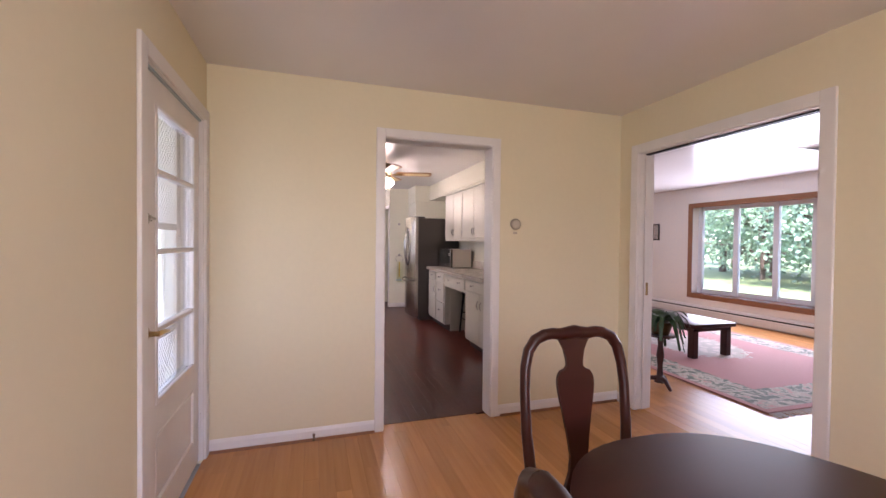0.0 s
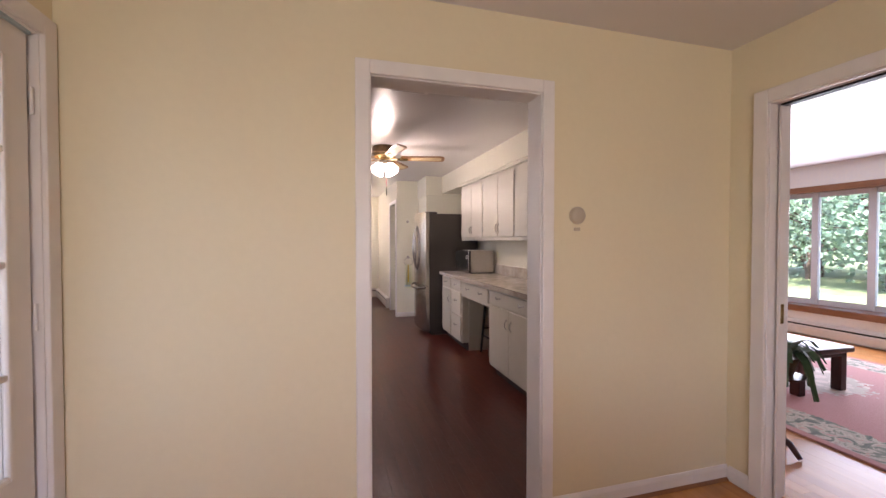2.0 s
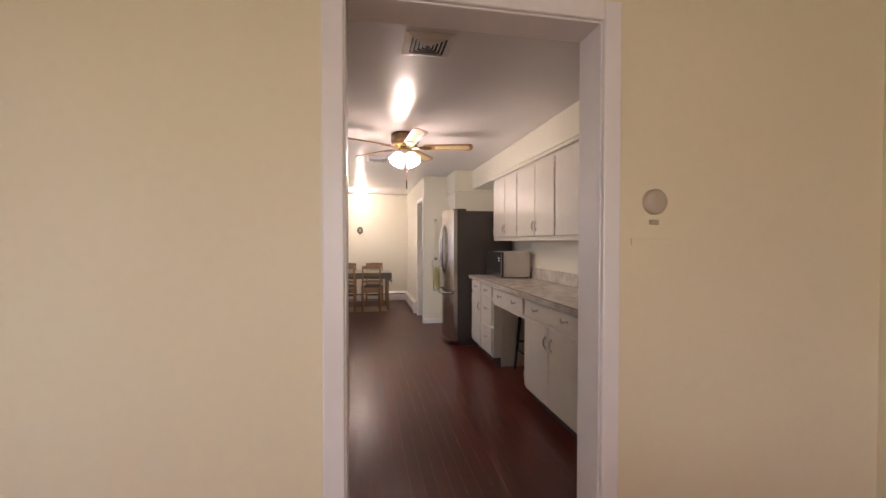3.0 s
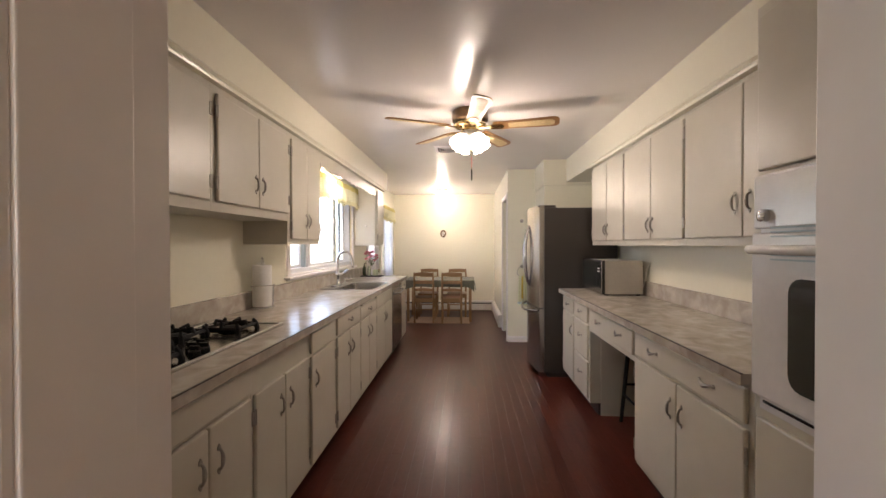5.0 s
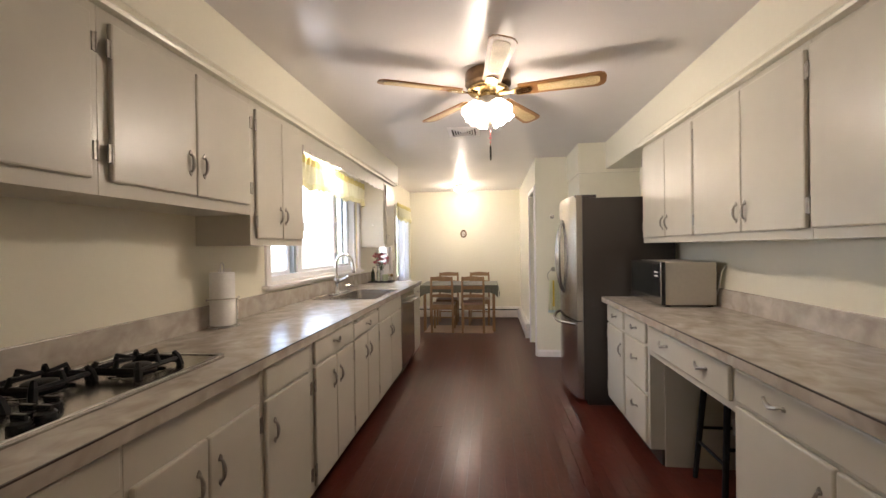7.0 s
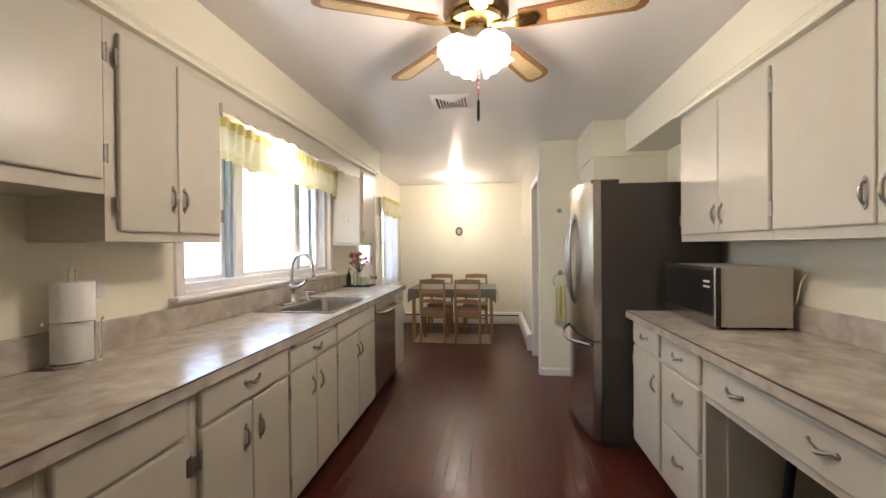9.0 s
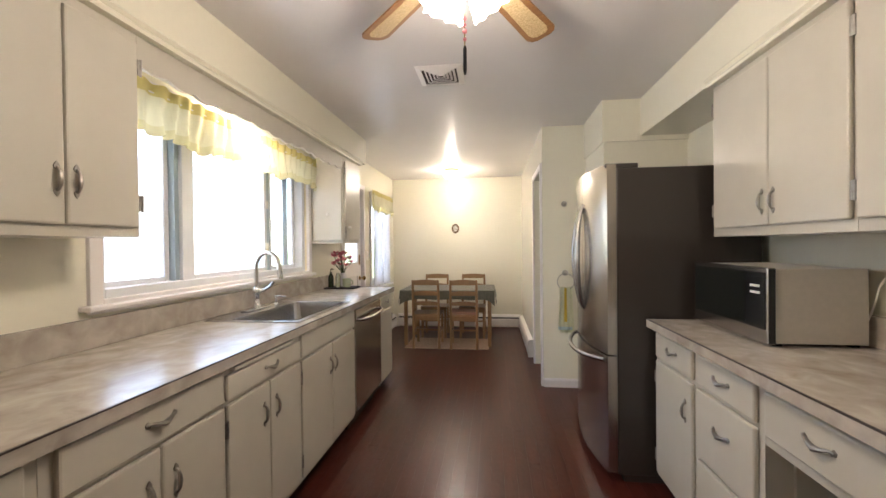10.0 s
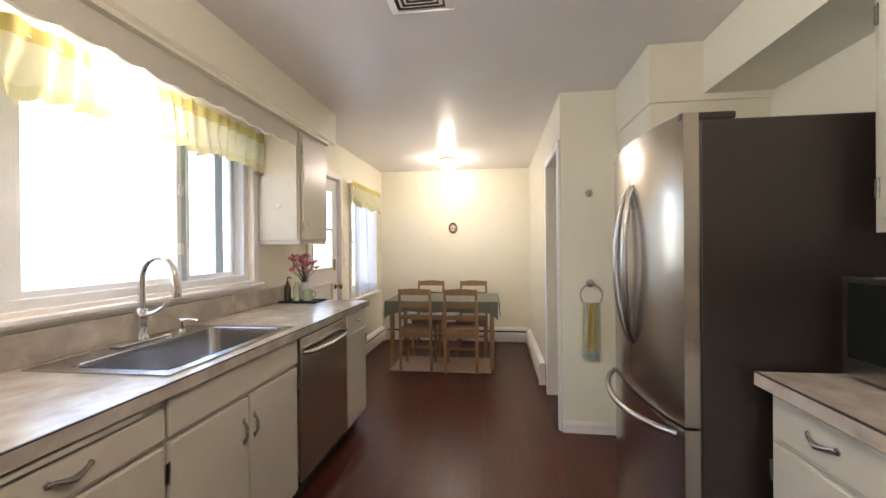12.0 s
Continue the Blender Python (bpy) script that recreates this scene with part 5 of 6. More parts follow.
def ceiling_vent(x0, x1, y0, y1):
    v = thing("ceiling_vent", ((x0 + x1) / 2, (y0 + y1) / 2, H), "white square louvred ceiling vent", "vent")
    cx, cy, r = (x0 + x1) / 2, (y0 + y1) / 2, (x1 - x0) / 2
    ry = (y1 - y0) / 2
    # No duct is modelled; a flat dark sheet gives its shade.
    part("backing", boxed(x0 + 0.03, y0 + 0.03, H - 0.003, x1 - 0.03, y1 - 0.03, H - 0.001), M["toe"], v, "dark sheet standing in for the duct's shade")
    def ring(k, w, z0, z1):
        bm = bmesh.new()
        a, b = r * k, ry * k
        oo = [(cx - a, cy - b), (cx + a, cy - b), (cx + a, cy + b), (cx - a, cy + b)]
        a2, b2 = a - w, b - w
        ii = [(cx - a2, cy - b2), (cx + a2, cy - b2), (cx + a2, cy + b2), (cx - a2, cy + b2)]
        vs = [[bm.verts.new((x, y, z)) for x, y in pts] for pts, z in ((oo, z0), (oo, z0 - 0.002), (ii, z1 - 0.002), (ii, z1))]
        for p, q in ((0, 1), (1, 2), (2, 3), (3, 0)):
            for i in range(4):
                bm.faces.new((vs[p][i], vs[p][(i + 1) % 4], vs[q][(i + 1) % 4], vs[q][i]))
        return bm
    part("frame", ring(1.0, 0.036, H - 0.002, H - 0.014), M["trim"], v)
    for k in (0.66, 0.50, 0.34, 0.20):
        part("slat", ring(k, 0.013, H - 0.003, H - 0.013), M["trim"], v)
    return v


ceiling_vent(1.400, 1.690, 7.14, 7.445)
ceiling_vent(1.590, 1.85, 4.035, 4.30)
ceiling_vent(5.9, 6.25, 3.15, 3.45)

# ---- things on the worktops ----
PX, PY = 0.318, 5.585
pt = thing("paper_towel_holder", (PX, PY, 0.925), "white paper towel roll on a chrome wire holder", "paper towel holder")
part("roll", lathe(bmesh.new(), PX, PY, [(0.016, 0.942), (0.061, 0.942), (0.063, 0.947), (0.063, 1.222), (0.060, 1.227), (0.018, 1.227), (0.016, 1.20)], 36), M["paper"], pt, "white paper towel roll", True)
part("base_ring", tube(bmesh.new(), [(PX + 0.076 * math.cos(i * math.pi / 12), PY + 0.076 * math.sin(i * math.pi / 12), 0.934) for i in range(25)], 0.004, 8), M["chrome"], pt, smooth=True)
part("base_bar", tube(bmesh.new(), [(PX - 0.076, PY, 0.934), (PX + 0.076, PY, 0.934)], 0.004, 8), M["chrome"], pt, smooth=True)
part("post", tube(bmesh.new(), [(PX, PY - 0.012, 0.934), (PX, PY - 0.012, 1.255), (PX, PY - 0.010, 1.272), (PX, PY, 1.280), (PX, PY + 0.010, 1.272), (PX, PY + 0.012, 1.255), (PX, PY + 0.012, 0.934)], 0.0038, 8), M["chrome"], pt, "looped wire post", True)
part("retainer", tube(bmesh.new(), [(PX + 0.076, PY + 0.012, 0.934), (PX + 0.076, PY + 0.012, 1.085), (PX + 0.068, PY - 0.035, 1.087), (PX + 0.034, PY - 0.070, 1.087), (PX - 0.030, PY - 0.074, 1.085)], 0.0036, 8), M["chrome"], pt, "bent wire arm", True)
for x, y, z in ((PX - 0.036, PY - 0.076, 1.085), (PX + 0.055, PY + 0.060, 1.085), (PX + 0.070, PY + 0.038, 0.931), (PX + 0.020, PY - 0.078, 0.931), (PX - 0.070, PY + 0.030, 0.931)):
    part("ball_end", lathe(bmesh.new(), x, y, [(0.001, z - 0.007), (0.005, z - 0.005), (0.007, z), (0.005, z + 0.005), (0.001, z + 0.007)], 10), M["chrome"], pt, smooth=True)
part("stay", tube(bmesh.new(), [(PX + 0.045, PY + 0.064, 0.934), (PX + 0.045, PY + 0.064, 1.085), (PX + 0.055, PY + 0.060, 1.085)], 0.0034, 8), M["chrome"], pt, smooth=True)

tr = whole("tray", boxed(0.262, 8.40, 0.925, 0.56, 8.60, 0.937, bevel=0.004), M["iron"], "dark tray with bottles and a mug on the worktop", "tray")
bt = thing("soap_bottle", (0.31, 8.46, 0.937), "dark glass bottle with a pump on the tray", "bottle")
part("bottle", lathe(bmesh.new(), 0.31, 8.46, [(0.024, 0.937), (0.026, 0.945), (0.026, 1.03), (0.020, 1.055), (0.010, 1.07), (0.010, 1.085)], 18), M["soap"], bt, smooth=True)
part("pump", tube(bmesh.new(), [(0.31, 8.46, 1.085), (0.31, 8.46, 1.11), (0.325, 8.455, 1.115), (0.34, 8.45, 1.108)], 0.005, 8), M["black"], bt, smooth=True)
whole("glass_jar", lathe(bmesh.new(), 0.375, 8.475, [(0.022, 0.9375), (0.024, 0.945), (0.024, 1.04), (0.014, 1.06), (0.015, 1.075)], 18), M["jar"], "clear glass jar on the tray", "jar", smooth=True)
mg = thing("mug", (0.465, 8.47, 0.937), "pale green mug lying on the tray", "mug")
part("cup", lathe(bmesh.new(), 0.465, 8.47, [(0.03, 0.9375), (0.038, 0.95), (0.040, 1.02), (0.037, 1.02), (0.034, 0.955), (0.004, 0.95)], 22), M["mug"], mg, smooth=True)
part("handle", tube(bmesh.new(), [(0.503, 8.47, 1.005), (0.525, 8.47, 1.0), (0.528, 8.47, 0.975), (0.503, 8.47, 0.96)], 0.005, 8), M["mug"], mg, smooth=True)
vs = thing("flower_vase", (0.40, 8.545, 0.937), "white vase with pink flowers on the tray", "vase")
part("vase", lathe(bmesh.new(), 0.40, 8.545, [(0.024, 0.9375), (0.028, 0.95), (0.030, 1.03), (0.026, 1.06), (0.029, 1.07), (0.026, 1.07), (0.02, 1.05), (0.004, 1.04)], 18), M["white"], vs, smooth=True)
rnd = random.Random(5)
bm, stems = bmesh.new(), bmesh.new()
for i in range(20):
    a, r = rnd.uniform(0, 6.3), rnd.uniform(0.01, 0.115)
    c = Vector((0.40 + math.cos(a) * r, 8.545 + math.sin(a) * r * 1.1, 1.19 + rnd.uniform(-0.05, 0.075)))
    tube(stems, [(0.40, 8.545, 1.05), tuple((Vector((0.40, 8.545, 1.08)) + c) / 2), tuple(c)], 0.002, 5)
    for k in range(7):
        b, tilt = k * 0.9, rnd.uniform(0.2, 0.9)
        d = Vector((math.cos(b) * math.cos(tilt), math.sin(b) * math.cos(tilt), math.sin(tilt)))
        s = d.cross(Vector((0, 0, 1))).normalized()
        L = rnd.uniform(0.030, 0.045)
        v = [c, c + d * L * 0.6 + s * L * 0.42, c + d * L * 1.1 + Vector((0, 0, 0.004)), c + d * L * 0.6 - s * L * 0.42]
        bm.faces.new([bm.verts.new(p) for p in v])
part("petals", bm, M["pink"], vs, "pink petals")
part("stems", stems, M["leaf"], vs)
outlet = thing("wall_outlet", (X0 + 0.006, 5.72, 1.18), "white double wall outlet above the worktop", "outlet")
part("cover_plate", boxed(X0 + 0.004, 5.68, 1.12, X0 + 0.010, 5.80, 1.24, bevel=0.003), M["plastic"], outlet)
for y in (5.71, 5.77):
    part("socket", boxed(X0 + 0.009, y - 0.016, 1.145, X0 + 0.012, y + 0.016, 1.215, bevel=0.002), M["white"], outlet)

switch = thing("light_switch", (X0 + 0.006, 9.86, 1.15), "white light switch on the wall beside the back door", "light switch")
part("cover_plate", boxed(X0 + 0.004, 9.825, 1.15, X0 + 0.010, 9.895, 1.265, bevel=0.002), M["plastic"], switch)
part("toggle", boxed(X0 + 0.009, 9.855, 1.197, X0 + 0.020, 9.865, 1.216, bevel=0.002), M["white"], switch)

# stool in the kneehole
st = thing("folding_stool", (3.1, 5.45, 0), "dark folding step stool stored under the desk", "stool")
for y in (5.32, 5.58):
    part("leg", tube(bmesh.new(), [(2.93, y, 0.0), (3.10, y, 0.60)], 0.012, 8), M["iron"], st, smooth=True)
    part("leg", tube(bmesh.new(), [(3.24, y, 0.0), (3.08, y, 0.60)], 0.012, 8), M["iron"], st, smooth=True)
part("seat", boxed(3.00, 5.30, 0.595, 3.22, 5.60, 0.625, bevel=0.008), M["black"], st)
part("step", boxed(2.93, 5.33, 0.22, 3.04, 5.57, 0.245, bevel=0.005), M["iron"], st)

# ---- hung on the walls ----
hook = thing("wall_hook", (2.52, 8.56, 1.70), "small round metal wall hook", "hook")
part("rose", lathe(bmesh.new(), 2.52, 8.565, [(0.026, 0), (0.024, -0.006), (0.012, -0.010), (0.010, -0.024)], 18, "y", 1.70), M["pewter"], hook, smooth=True)
part("peg", lathe(bmesh.new(), 2.52, 8.541, [(0.010, 0), (0.016, -0.006), (0.014, -0.014), (0.002, -0.017)], 16, "y", 1.70), M["pewter"], hook, smooth=True)
ring = thing("towel_ring", (2.525, 8.56, 1.06), "bronze towel ring on the wall end", "towel ring")
part("rose", lathe(bmesh.new(), 2.525, 8.565, [(0.028, 0), (0.026, -0.008), (0.014, -0.014), (0.012, -0.04), (0.018, -0.046), (0.002, -0.052)], 18, "y", 1.065), M["pewter"], ring, smooth=True)
part("ring", tube(bmesh.new(), [(2.525 + 0.075 * math.sin(i * math.pi / 14), 8.532, 0.985 + 0.075 * math.cos(i * math.pi / 14)) for i in range(29)], 0.004, 8), M["pewter"], ring, smooth=True)
tw = thing("dish_towel", (2.522, 8.53, 0.51), "pale green dish towel with yellow stripes on the ring", "towel")


def cloth(x0, x1, z0, z1, y, amp, waves, flare=0.25, phase=0.0):
    bm = bmesh.new()
    n, rows = 24, 10
    g = []
    for j in range(rows):
        v = j / (rows - 1)
        sx = 1 - flare * v
        g.append([bm.verts.new(((x0 + x1) / 2 + ((x1 - x0) * (i / n - 0.5)) * sx, y + amp * math.sin(waves * 6.28 * i / n + phase) * (1 - 0.3 * v), z0 + (z1 - z0) * v)) for i in range(n + 1)])
    for a, b in zip(g, g[1:]):
        for i in range(n):
            bm.faces.new((a[i], a[i + 1], b[i + 1], b[i]))
    bmesh.ops.solidify(bm, geom=bm.faces[:], thickness=0.005)
    return bm


part("front_fold", cloth(2.455, 2.575, 0.55, 0.935, 8.522, 0.007, 2.5), M["towel"], tw, smooth=True)
part("back_fold", cloth(2.475, 2.60, 0.515, 0.935, 8.544, 0.005, 2.0), M["towel"], tw, smooth=True)
part("stripe", cloth(2.505, 2.53, 0.62, 0.93, 8.509, 0.003, 0.6, 0.2), M["towel_y"], tw, "yellow stripe", True)
part("hem", cloth(2.453, 2.577, 0.545, 0.575, 8.516, 0.006, 2.5, 0.02), M["towel_b"], tw, "pale blue hem", True)
pl = thing("wall_plate", (1.262, 11.30, 1.60), "small oval framed picture on the end wall", "picture")
o = [(1.262 + 0.062 * math.cos(i * math.pi / 14), 1.60 + 0.078 * math.sin(i * math.pi / 14)) for i in range(28)]
part("frame", prism(bmesh.new(), o, "y", 11.278, 11.30), M["bronze"], pl, "dark oval frame")
o = [(1.262 + 0.036 * math.cos(i * math.pi / 14), 1.60 + 0.048 * math.sin(i * math.pi / 14)) for i in range(28)]
part("print", prism(bmesh.new(), o, "y", 11.274, 11.279), M["plate"], pl, "pale oval print")
th = thing("thermostat", (2.336, 3.18, 1.34), "round cream thermostat on a painted wall plate", "thermostat")
part("wall_plate", boxed(2.258, 3.176, 1.335, 2.412, 3.1805, 1.36, bevel=0.001), M["wall_tan"], th, "painted ledge of the plate")
part("dial", lathe(bmesh.new(), 2.342, 3.18, [(0.043, 0), (0.043, -0.012), (0.036, -0.022), (0.022, -0.026), (0.002, -0.027)], 30, "y", 1.482), M["beige"], th, smooth=True)
part("level", boxed(2.325, 3.172, 1.405, 2.358, 3.1805, 1.422, bevel=0.002), M["beige"], th)
ds = whole("door_stop", tube(bmesh.new(), [(0.86, 3.166, 0.04), (0.86, 3.13, 0.04), (0.86, 3.10, 0.035)], [0.010, 0.006, 0.010], 10), M["bronze"], "small dark spring door stop on the baseboard", "door stop", smooth=True)

# ---- breakfast table and chairs ----
tb = thing("dining_table", (1.26, 10.34, 0), "stained pine breakfast table", "table")
part("tabletop", boxed(0.67, 9.97, 0.715, 1.85, 10.71, 0.738, bevel=0.005), M["pine"], tb)
for y in (10.01, 10.65):
    part("apron", boxed(0.72, y, 0.635, 1.80, y + 0.02, 0.715), M["pine"], tb)
for x in (0.71, 1.79):
    part("apron", boxed(x, 10.03, 0.635, x + 0.02, 10.65, 0.715), M["pine"], tb)
for x in (0.685, 1.79):
    for y in (9.985, 10.65):
        part("leg", boxed(x, y, 0, x + 0.045, y + 0.045, 0.715, bevel=0.004), M["pine"], tb)
bm = boxed(0.64, 9.94, 0.739, 1.88, 10.74, 0.7425)
n = 40
for a, b, c, d in (((0.64, 9.94), (1.88, 9.94), (0, -1), 0.115), ((0.64, 10.74), (1.88, 10.74), (0, 1), 0.115), ((0.64, 9.94), (0.64, 10.74), (-1, 0), 0.11), ((1.88, 9.94), (1.88, 10.74), (1, 0), 0.11)):
    prev = None
    for i in range(n + 1):
        u = i / n
        x, y = a[0] + (b[0] - a[0]) * u, a[1] + (b[1] - a[1]) * u
        w = 0.010 * math.sin(u * 25) + 0.02
        drop = d * (1 + 0.7 * (abs(2 * u - 1) ** 10)) + 0.006 * math.sin(u * 19)
        row = [bm.verts.new((x + c[0] * k * w, y + c[1] * k * w, 0.7425 - drop * k)) for k in (0, 0.5, 1)]
        if prev:
            for p in range(2):
                bm.faces.new((prev[p], row[p], row[p + 1], prev[p + 1]))
        prev = row
whole("tablecloth", bm, M["cloth_green"], "dark green tablecloth on the breakfast table", "tablecloth")


def ladder_chair(at, turn, label):
    """A ladder-back pine chair; its back is at -y of its own middle."""
    c = thing("dining_chair", (0, 0, 0), label, "chair", "chairs round the breakfast table")
    w = 0.165
    for x in (-w, w):
        part("back_leg", tube(bmesh.new(), [(x, -0.17, 0), (x, -0.175, 0.42), (x, -0.20, 0.70), (x * 0.98, -0.225, 0.89)], [0.017, 0.018, 0.017, 0.014], 8), M["pine"], c, smooth=True)
        part("front_leg", boxed(x - 0.017, 0.15, 0, x + 0.017, 0.184, 0.43, bevel=0.003), M["pine"], c)
        part("side_rail", boxed(x - 0.010, -0.16, 0.20, x + 0.010, 0.16, 0.228, bevel=0.003), M["pine"], c)
    part("seat", boxed(-0.188, -0.18, 0.425, 0.188, 0.20, 0.447, bevel=0.006), M["pine"], c)
    part("seat_rail", boxed(-w, -0.178, 0.37, w, -0.16, 0.425), M["pine"], c)
    part("front_rail", boxed(-w, 0.16, 0.37, w, 0.178, 0.425), M["pine"], c)
    part("stretcher", boxed(-w, -0.01, 0.205, w, 0.015, 0.225), M["pine"], c)
    for z, h, y in ((0.855, 0.055, -0.219), (0.715, 0.045, -0.202), (0.585, 0.040, -0.188)):
        o = [(-w, z - h / 2), (w, z - h / 2)] + [(w - 2 * w * i / 10, z + h / 2 + 0.014 * math.sin(math.pi * i / 10)) for i in range(11)]
        part("back_slat", prism(bmesh.new(), o, "y", y - 0.008, y + 0.008), M["pine"], c)
    c.matrix_basis = Matrix.Translation(at) @ Matrix.Rotation(turn, 4, "Z")
    return c


ch = ladder_chair((1.005, 10.02, 0), 0, "stained pine ladder-back chair at the breakfast table")
copy_thing(ch, pose(1.485, 10.00, 0, 0, 0, 2))
copy_thing(ch, pose(1.01, 10.66, 0, 0, 0, 180))
copy_thing(ch, pose(1.565, 10.66, 0, 0, 0, 179))
pad = whole("seat_pad", boxed(1.30, 9.83, 0.448, 1.66, 10.19, 0.475, bevel=0.012, seg=3), M["mat"], "flat brown seat pad tied on a chair", "cushion")
whole("floor_mat", boxed(0.715, 9.85, 0.0045, 1.80, 10.42, 0.014, bevel=0.002), M["mat_tan"], "flat tan mat under the breakfast table", "mat")

# ---- dining room ----
dt = thing("dining_table", (1.79, 0.55, 0), "dark polished mahogany oval dining table", "table")


def oval(cx, cy, a, b, n=2.5, k=64):
    o = []
    for i in range(k):
        t = 2 * math.pi * i / k
        c, s = math.cos(t), math.sin(t)
        o.append((cx + a * math.copysign(abs(c) ** (2 / n), c), cy + b * math.copysign(abs(s) ** (2 / n), s)))
    return o


bm = prism(bmesh.new(), oval(1.79, 0.55, 0.48, 0.78), "z", 0.725, 0.75)
es = [e for e in bm.edges if len(e.link_faces) == 2 and e.calc_face_angle(0) > 1.0]
bmesh.ops.bevel(bm, geom=es, offset=0.008, segments=3, affect="EDGES")
part("tabletop", bm, M["mahogany"], dt, smooth=True)
part("apron", prism(bmesh.new(), oval(1.79, 0.55, 0.40, 0.68), "z", 0.64, 0.725), M["mahogany"], dt)
for x in (1.50, 2.08):
    for y in (0.05, 1.05):
        part("leg", tube(bmesh.new(), [(x, y, 0.72), (x, y, 0.60), (x + (x - 1.79) * 0.08, y, 0.45), (x, y, 0.2), (x + (x - 1.79) * 0.06, y, 0.06), (x + (x - 1.79) * 0.10, y, 0.0)], [0.035, 0.04, 0.032, 0.02, 0.018, 0.03], 12), M["mahogany"], dt, smooth=True)


def queen_anne_chair(m, label):
    """A yoke-backed chair with a vase splat; its back is at +y of its own middle."""
    c = thing("dining_chair", (0, 0, 0), label, "chair", "chairs round the oval table")
    back = [(0.170, 0.200, 0.43), (0.184, 0.215, 0.55), (0.195, 0.235, 0.70), (0.196, 0.250, 0.83), (0.190, 0.260, 0.91), (0.176, 0.266, 0.965), (0.150, 0.269, 1.001), (0.115, 0.270, 1.016)]
    for s in (-1, 1):
        part("back_post", tube(bmesh.new(), [(s * x, y, z) for x, y, z in back], [0.021, 0.020, 0.018, 0.017, 0.018, 0.019, 0.020, 0.020], 12), M["mahogany"], c, smooth=True)
        part("back_leg", tube(bmesh.new(), [(s * 0.185, 0.20, 0.45), (s * 0.185, 0.21, 0.25), (s * 0.187, 0.25, 0)], [0.022, 0.02, 0.017], 10), M["mahogany"], c, smooth=True)
        part("front_leg", tube(bmesh.new(), [(s * 0.21, -0.22, 0.44), (s * 0.225, -0.235, 0.36), (s * 0.215, -0.225, 0.2), (s * 0.21, -0.225, 0.07), (s * 0.225, -0.24, 0)], [0.03, 0.034, 0.021, 0.015, 0.026], 10), M["mahogany"], c, smooth=True)
    yoke = [(-0.117, 1.016), (-0.085, 1.020), (-0.055, 1.016), (-0.028, 1.019), (0, 1.024), (0.028, 1.019), (0.055, 1.016), (0.085, 1.020), (0.117, 1.016)]
    part("crest_rail", tube(bmesh.new(), [(x, 0.270, z) for x, z in yoke], [0.020, 0.020, 0.021, 0.022, 0.023, 0.022, 0.021, 0.020, 0.020], 12), M["mahogany"], c, smooth=True)
    half = [(0.066, 1.006), (0.052, 0.985), (0.040, 0.960), (0.033, 0.930), (0.031, 0.905), (0.040, 0.895), (0.058, 0.888), (0.069, 0.870), (0.072, 0.845), (0.066, 0.80), (0.054, 0.74), (0.042, 0.67), (0.033, 0.60), (0.040, 0.55), (0.060, 0.50), (0.066, 0.44)]
    sp = [(x, z) for x, z in half] + [(-x, z) for x, z in reversed(half)]
    bm = prism(bmesh.new(), sp, "y", 0.0, 0.014)
    for v in bm.verts:
        v.co.y += 0.205 + 0.055 * max(0, (v.co.z - 0.44) / 0.5) ** 1.1
    part("splat", bm, M["mahogany"], c)
    part("seat_frame", boxed(-0.235, -0.245, 0.39, 0.235, 0.215, 0.44, bevel=0.01), M["mahogany"], c)
    part("seat", boxed(-0.21, -0.22, 0.435, 0.21, 0.18, 0.475, bevel=0.016, seg=3), M["mat"], c, "brown upholstered seat")
    c.matrix_basis = m
    return c


qa = queen_anne_chair(pose(1.720, 1.30, 0, 0, 0, -3), "dark mahogany dining chair with a vase-shaped splat")
copy_thing(qa, pose(1.394, 0.655, 0, 0, 0, 83))

# ---- living room ----
rugm = Matrix.Translation((5.625, 4.455, 0.005)) @ Matrix.Rotation(radians(-1.5), 4, "Z")
rug = thing("rug", (0, 0, 0), "pink oriental rug with a pale medallion and dark floral border", "rug")
part("rug_field", boxed(-1.30, -1.90, 0, 1.30, 1.90, 0.014, bevel=0.004), M["rug"], rug)
for e in (-1, 1):
    bm = bmesh.new()
    rnd = random.Random(3)
    for i in range(130):
        x = -1.29 + 2.58 * i / 129
        d = rnd.uniform(-0.012, 0.012)
        tube(bm, [(x, e * 1.895, 0.006), (x + d, e * 1.94, 0.004), (x + 2 * d, e * 1.975, 0.003)], 0.004, 5)
    part("fringe", bm, M["paper"], rug, "off-white fringe")
rug.matrix_basis = rugm
cf = thing("coffee_table", (5.3, 4.5, 0.019), "square-legged mahogany coffee table on the rug", "table")
part("tabletop", boxed(4.99, 3.86, 0.37, 5.64, 5.12, 0.42, bevel=0.012, seg=3), M["mahogany"], cf, smooth=True)
part("apron", boxed(5.03, 3.90, 0.33, 5.60, 5.08, 0.37), M["mahogany"], cf)
for x in (5.02, 5.53):
    for y in (3.90, 5.00):
        part("leg", boxed(x, y, 0.019, x + 0.08, y + 0.08, 0.37, bevel=0.008), M["mahogany"], cf)
ps = thing("plant_stand", (3.95, 3.33, 0.0045), "dark turned wooden plant stand", "plant stand")
part("post", lathe(bmesh.new(), 3.95, 3.33, [(0.05, 0.05), (0.03, 0.10), (0.022, 0.2), (0.035, 0.30), (0.022, 0.40), (0.03, 0.47), (0.13, 0.485), (0.135, 0.50), (0.002, 0.502)], 24), M["mahogany"], ps, smooth=True)
